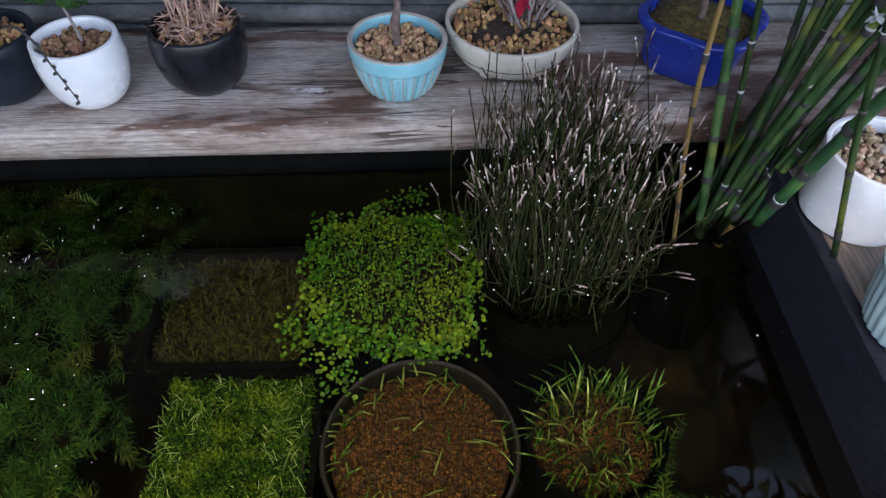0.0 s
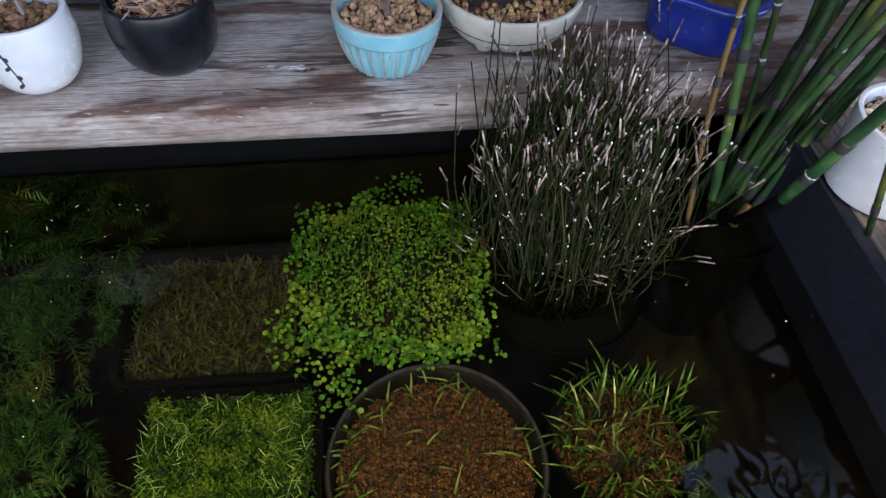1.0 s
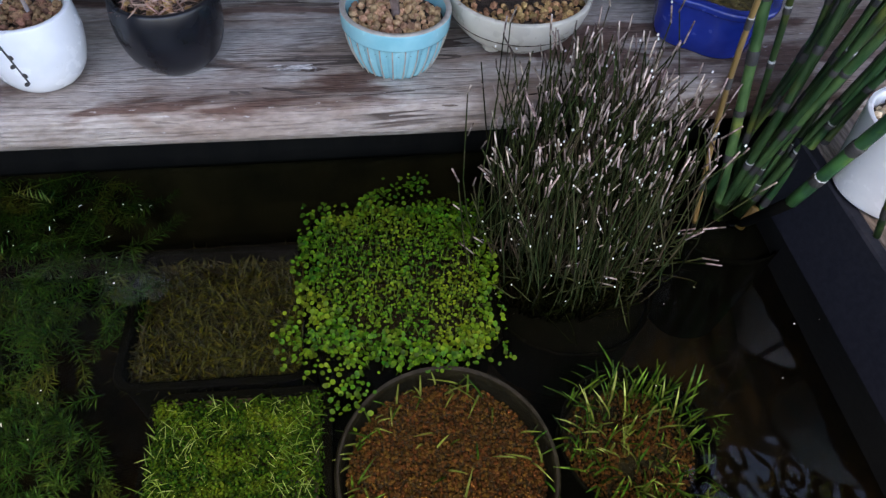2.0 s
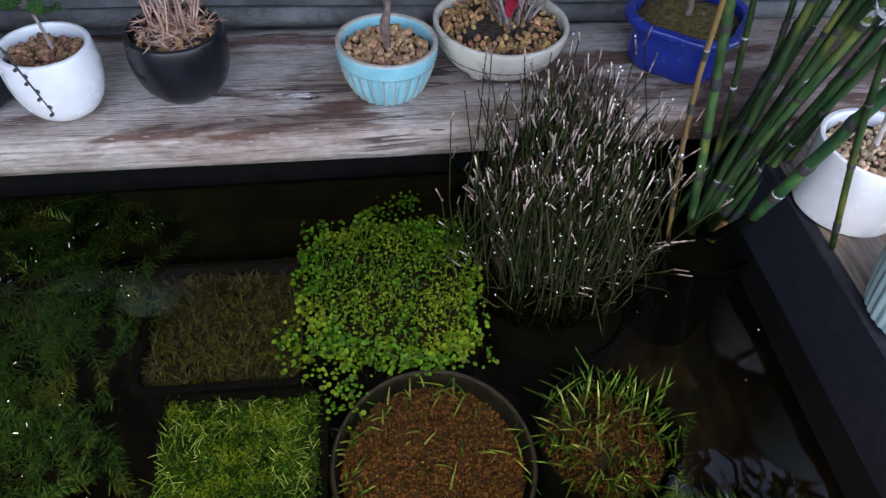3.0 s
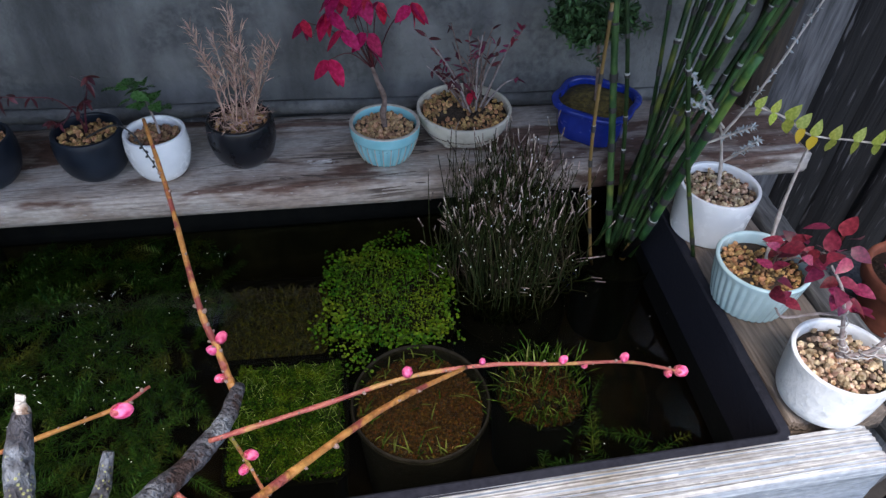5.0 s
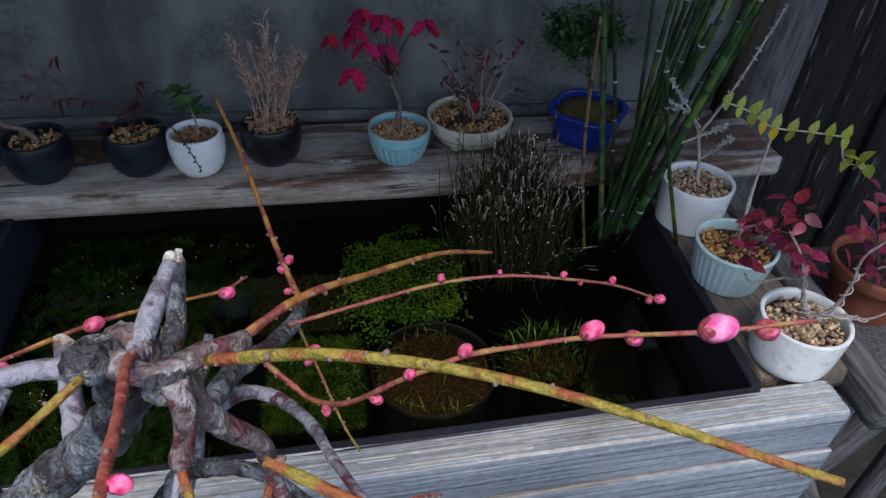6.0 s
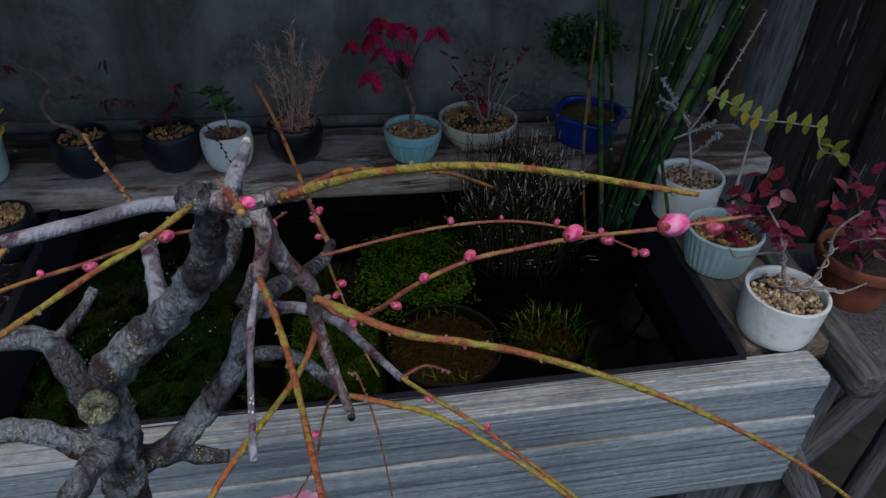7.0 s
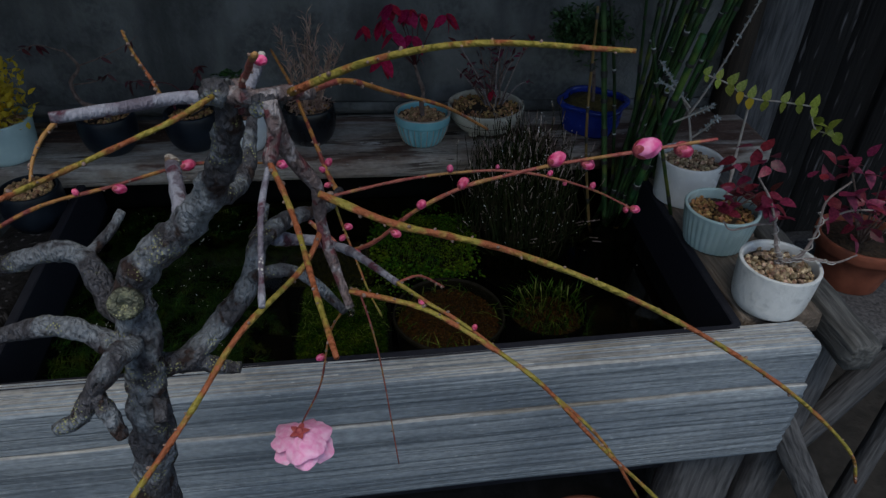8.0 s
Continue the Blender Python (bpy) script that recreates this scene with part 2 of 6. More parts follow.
MAT = {
    "wall": material("grey_plaster", (0.079, 0.081, 0.079), (0.139, 0.141, 0.138), 190, rough=0.85, bump=0.4, bump_scale=240,
                     stain=(0.052, 0.054, 0.054), stain_scale=21, stain_stretch=(1, 1, 0.22), stain_from=0.46, stain_to=0.74, far=(0.178, 0.181, 0.177), warp=0.3),
    "shelf": timber("weathered_plank", (0.43, 0.385, 0.345), (0.56, 0.515, 0.47), (0.35, 0.305, 0.27), 40, 480, 0.085, (0.60, 0.57, 0.54), blotch=(0.62, 0.52, 0.46),
                    blotch_scale=34, blotch_from=0.46, blotch_to=0.66, relief=0.55, warp=0.9, split=(0.10, 0.075, 0.062), groove_from=0.50, damp=(0.36, 0.255, 0.225)),
    "peeled": material("bleached_peeled_fibre", (0.50, 0.46, 0.42), (0.74, 0.70, 0.66), 600, (0.25, 1, 1), 0.9, 0.8, stain=(0.16, 0.11, 0.085), stain_scale=130, stain_from=0.5, stain_to=0.58),
    "pot_moss": material("olive_brown_pot_moss", (0.075, 0.052, 0.012), (0.19, 0.135, 0.035), 300, rough=0.95, bump=1.0),
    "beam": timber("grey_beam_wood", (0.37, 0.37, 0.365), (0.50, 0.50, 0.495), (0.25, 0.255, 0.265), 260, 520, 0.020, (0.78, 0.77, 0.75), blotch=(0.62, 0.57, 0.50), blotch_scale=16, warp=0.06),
    # Bluish cast of sky light on the front, put into the wood's colour.
    "beam_face": timber("sky_tinted_blue_board", (0.205, 0.240, 0.278), (0.325, 0.365, 0.405), (0.16, 0.187, 0.218), 70, 260, 0.022, (0.48, 0.51, 0.54), blotch=(0.66, 0.69, 0.73), blotch_scale=17, blotch_from=0.42, blotch_to=0.68, relief=0.5, warp=0.5),
    "board": material("brown_board_wood", (0.11, 0.085, 0.066), (0.235, 0.185, 0.145), 420, (1, 0.06, 1), 0.75, 0.7, stain=(0.075, 0.058, 0.047),
                      stain_scale=30, stain_stretch=(1, 0.3, 1), warp=0.1, piece=0.2),
    "rail": material("grey_rail_wood", (0.055, 0.056, 0.057), (0.15, 0.15, 0.148), 320, (1, 0.10, 1), 0.8, 0.4, warp=0.4, piece=0.2),
    "fence": material("charred_fence_board", (0.005, 0.0048, 0.005), (0.017, 0.016, 0.0165), 130, (1, 1, 0.05), 0.85, 0.8,
                      stain=(0.12, 0.114, 0.12), stain_scale=170, stain_stretch=(1, 1, 0.09), stain_from=0.60, stain_to=0.70, piece=0.35, spec=0.2, warp=0.8),
    "brown_post": material("dark_brown_post_wood", (0.018, 0.012, 0.008), (0.05, 0.034, 0.024), 320, (1, 1, 0.10), 0.8, 0.4, warp=0.4),
    "post": material("grey_post_wood", (0.042, 0.042, 0.046), (0.125, 0.123, 0.13), 320, (1, 1, 0.10), 0.8, 0.4, warp=0.4),
    "ground": material("dark_earth", (0.010, 0.009, 0.008), (0.028, 0.025, 0.023), 45, rough=0.95, bump=1.0),
    "tub": material("black_plastic", (0.0142, 0.0150, 0.0215), (0.023, 0.0242, 0.033), 300, rough=0.6, bump=0.08, spec=0.12, stain=(0.028, 0.0295, 0.038),
                    stain_scale=14, stain_from=0.55, stain_to=0.8),
    "sunk_film": material("sunken_brown_back_sheet", (0.010, 0.0100, 0.0062), (0.032, 0.029, 0.0165), 40, (1, 1, 0.6), 0.9, 0.3, spec=0.05, stain=(0.007, 0.007, 0.005), stain_scale=14),
    # Stands in for the shade on the tub's back wall below the shelf.
    "back_shade": material("brown_black_back_shade", (0.0034, 0.0032, 0.0027), (0.0075, 0.007, 0.0052), 70, (1, 1, 0.25), 0.85, 0.3, spec=0.08),
    # Near-black so sunken baskets and soil vanish: underwater dimness put into colour.
    "algae_film": material("near_black_film", (0.0016, 0.0016, 0.0013), (0.0036, 0.0034, 0.0024), 60, (1, 1, 0.3), 0.9, 0.2, spec=0.05),
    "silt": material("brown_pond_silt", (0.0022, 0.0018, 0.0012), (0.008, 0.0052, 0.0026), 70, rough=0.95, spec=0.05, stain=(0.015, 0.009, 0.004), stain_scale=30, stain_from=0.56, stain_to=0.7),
    "white": material("white_glaze", (0.74, 0.755, 0.77), (0.80, 0.81, 0.82), 90, rough=0.22, bump=0.05, coat=0.4, stain=(0.55, 0.56, 0.56),
                      stain_scale=120, stain_from=0.68, stain_to=0.75),
    "crackle": material("rough_white_glaze", (0.72, 0.745, 0.755), (0.81, 0.825, 0.83), 120, rough=0.35, bump=0.18, bump_scale=260, coat=0.3,
                        stain=(0.45, 0.48, 0.49), stain_scale=70, stain_from=0.6, stain_to=0.75),
    "black": material("black_glaze", (0.005, 0.0055, 0.008), (0.012, 0.013, 0.017), 60, rough=0.3, bump=0.05, spec=0.3, coat=0.25),
    "navy": material("navy_glaze", (0.007, 0.010, 0.016), (0.014, 0.020, 0.030), 50, rough=0.38, bump=0.1, spec=0.25, coat=0.05),
    "aqua": material("aqua_glaze", (0.20, 0.50, 0.56), (0.27, 0.58, 0.63), 80, rough=0.2, bump=0.06, coat=0.4),
    "bare": material("bare_clay_edge", (0.36, 0.31, 0.25), (0.46, 0.42, 0.36), 300, rough=0.5, bump=0.1),
    "pale_aqua": material("pale_aqua_glaze", (0.42, 0.58, 0.60), (0.52, 0.68, 0.69), 60, rough=0.2, coat=0.4, bump=0.06),
    "cream": material("cream_glaze", (0.52, 0.475, 0.385), (0.62, 0.575, 0.475), 70, rough=0.28, coat=0.3, bump=0.12, stain=(0.34, 0.29, 0.22),
                      stain_scale=150, stain_from=0.66, stain_to=0.72),
    "blue": material("cobalt_glaze", (0.008, 0.024, 0.21), (0.014, 0.040, 0.29), 60, rough=0.22, coat=0.4),
    "terracotta": material("terracotta", (0.20, 0.055, 0.03), (0.30, 0.09, 0.05), 80, rough=0.75, bump=0.3),
    "gravel": material("tan_akadama_gravel", (0.34, 0.175, 0.082), (0.64, 0.40, 0.215), 500, rough=0.85, bump=0.5, island=0.4),
    "amber_gravel": material("amber_gravel", (0.24, 0.115, 0.042), (0.58, 0.34, 0.145), 500, rough=0.8, bump=0.5, island=0.55),
    "brown_gravel": material("brown_akadama_gravel", (0.16, 0.075, 0.038), (0.36, 0.20, 0.105), 500, rough=0.85, bump=0.5, island=0.5),
    "pale_gravel": material("pale_gravel", (0.20, 0.105, 0.052), (0.64, 0.49, 0.34), 260, rough=0.85, bump=0.5, island=0.6),
    "red_gravel": material("wet_red_brown_gravel", (0.038, 0.0155, 0.0045), (0.118, 0.051, 0.0135), 500, rough=0.6, spec=0.15, bump=0.4, island=0.55),
    "soil": material("dark_soil", (0.03, 0.02, 0.013), (0.075, 0.05, 0.033), 300, rough=0.95, bump=1.0),
    "mossy": material("brown_moss", (0.007, 0.0055, 0.0018), (0.026, 0.018, 0.0045), 260, rough=0.95, bump=1.0),
    "bark": bark("dark_grey_plum_bark", (0.044, 0.041, 0.048), (0.122, 0.124, 0.146), (0.046, 0.028, 0.026), (0.232, 0.258, 0.296), (0.42, 0.43, 0.20), 60, 0.50, 0.58, 0.55, 0.55, 1.0, 0.50),
    "lichen_bark": bark("lichen_covered_scar", (0.095, 0.105, 0.085), (0.19, 0.20, 0.145), (0.07, 0.06, 0.05), (0.26, 0.275, 0.19), (0.50, 0.50, 0.28), 200, 0.50, 0.60, 0.58, 0.45, 1.0, 0.6),
    "grey_bark": bark("silvery_branch_bark", (0.100, 0.084, 0.112), (0.185, 0.172, 0.218), (0.085, 0.030, 0.048), (0.275, 0.280, 0.340), (0.58, 0.57, 0.55), 90, 0.47, 0.52, 0.53, 0.60, 0.5, 0.25),
    "brown_bark": bark("purple_brown_bark", (0.12, 0.085, 0.088), (0.24, 0.19, 0.195), (0.15, 0.05, 0.06), (0.34, 0.31, 0.33), (0.50, 0.48, 0.44), 190, 0.56, 0.63, 0.54, 0.60, 0.8, 0.5),
    "olive": material("olive_young_bark", (0.19, 0.165, 0.032), (0.31, 0.245, 0.052), 420, (1, 1, 1), 0.55, 0.6, spec=0.25, stain=(0.27, 0.085, 0.038),
                      stain_scale=120, stain_from=0.45, stain_to=0.56),
    "node": material("brown_leaf_scar", (0.085, 0.040, 0.03), (0.34, 0.25, 0.215), 1400, rough=0.7, bump=0.4),
    "orange": material("orange_young_bark", (0.25, 0.095, 0.028), (0.35, 0.175, 0.046), 260, rough=0.55, bump=0.5, stain=(0.18, 0.040, 0.034),
                       stain_scale=120, stain_from=0.50, stain_to=0.56),
    "rosy": material("rosy_young_bark", (0.22, 0.045, 0.045), (0.34, 0.105, 0.075), 260, rough=0.5, bump=0.45, stain=(0.32, 0.17, 0.06),
                     stain_scale=75, stain_from=0.52, stain_to=0.58),
    "bud": material("pink_bud", (0.52, 0.022, 0.11), (0.88, 0.20, 0.38), 2.2, rough=0.4, piece=0.2, through=0.15),
    "open_bud": material("opening_pink_bud", (0.78, 0.09, 0.32), (0.94, 0.36, 0.62), 3, rough=0.45, through=0.15),
    "scale": material("bud_scale", (0.26, 0.026, 0.048), (0.46, 0.11, 0.125), 9, rough=0.5, bump=0.3),
    "petal": material("pink_petal", (0.88, 0.30, 0.58), (0.96, 0.56, 0.78), 4, rough=0.5, bump=0.2, through=0.2, piece=0.12),
    "flower_heart": material("dark_red_flower_heart", (0.22, 0.02, 0.035), (0.42, 0.09, 0.09), 500, rough=0.6),
    "crimson": material("crimson_leaf", (0.27, 0.004, 0.034), (0.52, 0.020, 0.090), 5, rough=0.5, spec=0.2, bump=0.3, piece=0.3, through=0.08),
    "maroon": material("maroon_leaf", (0.045, 0.009, 0.013), (0.125, 0.026, 0.032), 5, rough=0.45, piece=0.4, through=0.15),
    "wine": material("wine_red_leaf", (0.115, 0.010, 0.028), (0.30, 0.036, 0.080), 5, rough=0.4, piece=0.45, through=0.2),
    "holly": material("dark_green_leaf", (0.024, 0.080, 0.020), (0.062, 0.150, 0.040), 6, rough=0.3, piece=0.3, island=0.3, through=0.15),
    "yellow_leaf": material("yellow_green_leaf", (0.19, 0.25, 0.030), (0.40, 0.43, 0.085), 5, rough=0.35, piece=0.35, through=0.25),
    "gold_leaf": material("golden_leaf", (0.50, 0.36, 0.02), (0.62, 0.46, 0.05), 150, rough=0.4, piece=0.2, through=0.25),
    "cypress": material("dark_cypress_green", (0.018, 0.05, 0.014), (0.045, 0.10, 0.03), 200, rough=0.6, island=0.4),
    "straw": material("dry_straw", (0.36, 0.20, 0.145), (0.58, 0.39, 0.30), 200, rough=0.8, island=0.35),
    "silver": material("silver_grey_leaf", (0.25, 0.28, 0.28), (0.43, 0.47, 0.47), 200, rough=0.7, island=0.3),
    "twig": material("brown_grey_twig", (0.105, 0.068, 0.056), (0.22, 0.155, 0.135), 250, rough=0.8, bump=0.5),
    "bonsai_stem": material("grey_brown_bonsai_stem", (0.20, 0.155, 0.145), (0.36, 0.31, 0.30), 250, rough=0.8, bump=0.5),
    "pale_twig": material("pale_grey_twig", (0.36, 0.31, 0.28), (0.52, 0.47, 0.43), 250, rough=0.8, bump=0.5),
    "creeper": material("bright_creeper_leaf", (0.006, 0.034, 0.0013), (0.052, 0.130, 0.0045), 300, rough=0.6, spec=0.12, island=0.55, through=0.2, stain=(0.078, 0.118, 0.0055), stain_scale=42, stain_from=0.48, stain_to=0.64),
    "lime": material("lime_grassy_moss", (0.0028, 0.012, 0.001), (0.023, 0.052, 0.0026), 300, rough=0.75, spec=0.05, island=0.65, through=0.2, stain=(0.044, 0.072, 0.004), stain_scale=60, stain_from=0.48, stain_to=0.62),
    "sprout": material("green_blade", (0.018, 0.052, 0.004), (0.090, 0.150, 0.018), 200, rough=0.6, spec=0.15, island=0.4, through=0.2),
    "sunk_grass": material("sunken_brown_grass", (0.003, 0.0060, 0.0002), (0.072, 0.066, 0.0006), 300, rough=0.6, island=0.7),
    "weed": material("sunken_waterweed", (0.004, 0.025, 0.004), (0.034, 0.080, 0.013), 200, rough=0.8, spec=0.1, island=0.6, stain=(0.070, 0.082, 0.015), stain_scale=34, stain_from=0.54, stain_to=0.68),
    "tuft_blade": material("thick_green_blade", (0.010, 0.041, 0.0035), (0.085, 0.160, 0.020), 200, rough=0.6, spec=0.12, piece=0.65, through=0.2),
    "pale_blade": material("pale_yellow_green_blade", (0.10, 0.15, 0.025), (0.24, 0.29, 0.08), 200, rough=0.6, spec=0.15, piece=0.4, through=0.2),
    "rush": material("grey_green_rush_stem", (0.008, 0.015, 0.0045), (0.030, 0.036, 0.013), 200, rough=0.9, spec=0.03, island=0.7, stain=(0.042, 0.032, 0.020), stain_scale=40, stain_from=0.52, stain_to=0.66),
    "rush_tip": material("dry_rush_tip", (0.070, 0.046, 0.036), (0.42, 0.33, 0.285), 300, rough=0.8, spec=0.1, island=0.75),
    "white_tip": material("bleached_tip_and_glint", (0.72, 0.70, 0.67), (0.85, 0.83, 0.80), 300, rough=0.6),
    "horsetail": material("green_horsetail_stem", (0.010, 0.034, 0.012), (0.040, 0.088, 0.026), 110, (1, 1, 0.5), 0.45, 0.3, stain=(0.12, 0.145, 0.030),
                          stain_scale=34, stain_from=0.54, stain_to=0.66, piece=0.7, spec=0.25),
    "tan_stem": material("tan_horsetail_stem", (0.12, 0.075, 0.026), (0.25, 0.155, 0.05), 90, (1, 1, 0.2), 0.5, 0.2),
    "joint": material("dark_stem_joint", (0.018, 0.018, 0.02), (0.06, 0.055, 0.05), 300, rough=0.7),
    "pale_joint": material("whitish_stem_joint", (0.24, 0.24, 0.235), (0.55, 0.55, 0.54), 300, rough=0.7),
    "dead_leaf": material("sunken_dead_leaf", (0.016, 0.0095, 0.003), (0.05, 0.030, 0.010), 120, rough=0.7, piece=0.4),
    "stone_rim": material("grey_brown_pot_clay", (0.008, 0.0073, 0.005), (0.019, 0.0165, 0.012), 160, rough=0.8, bump=0.4, spec=0.08),
    "wire": material("aluminium_wire", (0.35, 0.33, 0.32), (0.5, 0.48, 0.46), 200, rough=0.4),
}
MAT["water"] = bpy.data.materials.new("still_pond_water")
MAT["water"].use_nodes = True
tree_ = MAT["water"].node_tree
bs = tree_.nodes["Principled BSDF"]
bs.inputs["Base Color"].default_value = (0.235, 0.26, 0.18, 1)
bs.inputs["Transmission Weight"].default_value, bs.inputs["IOR"].default_value, bs.inputs["Roughness"].default_value = 1.0, 1.24, 0.0
wb = tree_.nodes.new("ShaderNodeBump")
wb.inputs["Strength"].default_value, wb.inputs["Distance"].default_value = 0.40, 0.002
link(tree_, grain(tree_, tree_.nodes.new("ShaderNodeTexCoord").outputs["Object"], 22, (1, 1, 1), 2, 0.2, 0.8), wb.inputs["Height"])
link(tree_, wb.outputs["Normal"], bs.inputs["Normal"])


# ---- building blocks ----
class Shape:
    """Gathers corners and faces of one mesh."""

    def __init__(self):
        self.v, self.f = [], []

    def add(self, verts, faces):
        n = len(self.v)
        self.v.extend(tuple(p) for p in verts)
        self.f.extend(tuple(i + n for i in q) for q in faces)
        return self

    def moved(self, verts, faces, m):
        return self.add([m @ Vector(p) for p in verts], faces)


def smooth_line(points, steps=5):
    """A soft curve through the points, as (point, share of the way)."""
    p = [Vector(q) for q in points]
    p = [p[0] * 2 - p[1]] + p + [p[-1] * 2 - p[-2]]
    out = []
    for i in range(1, len(p) - 2):
        for k in range(steps):
            t = k / steps
            a, b, c, d = p[i - 1], p[i], p[i + 1], p[i + 2]
            out.append(0.5 * (2 * b + (c - a) * t + (2 * a - 5 * b + 4 * c - d) * t * t + (3 * b - a - 3 * c + d) * t ** 3))
    out.append(p[-2])
    return out


def tube(shape, points, r0, r1, sides=7, steps=5, rough=0.0, swell=None, seed=0.0):
    """A tapered round stem along a soft curve; rough: uneven bark; swell: {share of the way: thicker by}."""
    line = smooth_line(points, steps) if steps > 1 else [Vector(q) for q in points]
    n = len(line)
    side = Vector((0.31, 0.53, 0.79)).cross(line[1] - line[0]).normalized()
    verts, faces = [], []
    for i, c in enumerate(line):
        way = (line[min(i + 1, n - 1)] - line[max(i - 1, 0)]).normalized()
        side = (side - way * side.dot(way)).normalized()
        up = way.cross(side)
        s = i / (n - 1)
        r = r0 + (r1 - r0) * s
        for at, more in (swell or {}).items():
            r *= 1 + more * math.exp(-((s - at) * n / 1.3) ** 2)
        for k in range(sides):
            a = 2 * math.pi * k / sides
            d = side * math.cos(a) + up * math.sin(a)
            rr = r * (1 + rough * noise.noise((c + d * r) * 140 + Vector((seed, 0, 0))) + rough * 0.6 * noise.noise((c + d * r) * 420)) if rough else r
            verts.append(c + d * rr)
    for i in range(n - 1):
        for k in range(sides):
            k2 = (k + 1) % sides
            faces.append((i * sides + k, i * sides + k2, (i + 1) * sides + k2, (i + 1) * sides + k))
    faces.append(tuple(range(sides))[::-1])
    faces.append(tuple((n - 1) * sides + k for k in range(sides)))
    return shape.add(verts, faces)


def lathe(profile, sides=48, wobble=None, capped=True):
    """A turned form from (radius, height) pairs; wobble(angle, share) scales the radius."""
    s = Shape()
    n = len(profile)
    verts = []
    for i, (r, z) in enumerate(profile):
        for k in range(sides):
            a = 2 * math.pi * k / sides
            q = r * (wobble(a, i / (n - 1)) if wobble else 1)
            verts.append((q * math.cos(a), q * math.sin(a), z))
    faces = [(i * sides + k, i * sides + (k + 1) % sides, (i + 1) * sides + (k + 1) % sides, (i + 1) * sides + k) for i in range(n - 1) for k in range(sides)]
    if capped:
        faces.append(tuple(range(sides))[::-1])
        faces.append(tuple((n - 1) * sides + k for k in range(sides)))
    return s.add(verts, faces)


def ball(rx, ry, rz, sides=10, rings=7, tip=1.0):
    """An egg: tip above 1 draws the upper end out."""
    prof = []
    for i in range(rings + 1):
        a = math.pi * i / rings
        prof.append((max(1e-5, math.sin(a)), -math.cos(a)))
    s = lathe(prof, sides)
    s.v = [(x * rx, y * ry, z * rz * (tip if z > 0 else 1)) for x, y, z in s.v]
    return s


def lump(rx, ry, rz, seed=0.0):
    """A rough knot of wood."""
    s = ball(rx, ry, rz, 18, 12)
    s.v = [tuple(Vector(p) * (1 + 0.34 * noise.noise(Vector(p) * 420 + Vector((seed, 0, 0))) + 0.18 * noise.noise(Vector(p) * 1100))) for p in s.v]
    return s


def finish(name, shape, mat, smooth=True):
    me = bpy.data.meshes.new(name)
    me.from_pydata(shape.v, [], shape.f)
    me.materials.append(mat)
    if smooth:
        me.polygons.foreach_set("use_smooth", [True] * len(me.polygons))
    me.update()
    return me


def part(name, shape, mat, parent, label="", at=None, smooth=True, kind=""):
    """One mesh object under a thing or a part."""
    ob = new(name, shape if isinstance(shape, bpy.types.Mesh) else finish(name, shape, MAT[mat], smooth))
    ob.parent = parent
    if at is not None:
        ob.matrix_basis = at
    return tagged(ob, label, "", "", kind)


def thing(name, label, category, at=(0, 0, 0), turn=0, group="", kind=""):
    ob = new(name)
    ob.empty_display_size = 0.02
    ob.matrix_basis = pose(*at, 0, 0, turn)
    return tagged(ob, label, category, group, kind)


def solid(name, shape, mat, label, category, at=(0, 0, 0), turn=0, group="", kind="", smooth=True):
    ob = new(name, finish(name, shape, MAT[mat], smooth))
    ob.matrix_basis = pose(*at, 0, 0, turn)
    return tagged(ob, label, category, group, kind)


def aim(place, way, size=1.0, spin=0.0):
    """A pose whose z axis points along way."""
    q = Vector(way).to_track_quat("Z", "Y").to_matrix().to_4x4()
    s = size if isinstance(size, (tuple, list)) else (size, size, size)
    return Matrix.Translation(place) @ q @ Matrix.Rotation(spin, 4, "Z") @ Matrix.Diagonal((*s, 1))


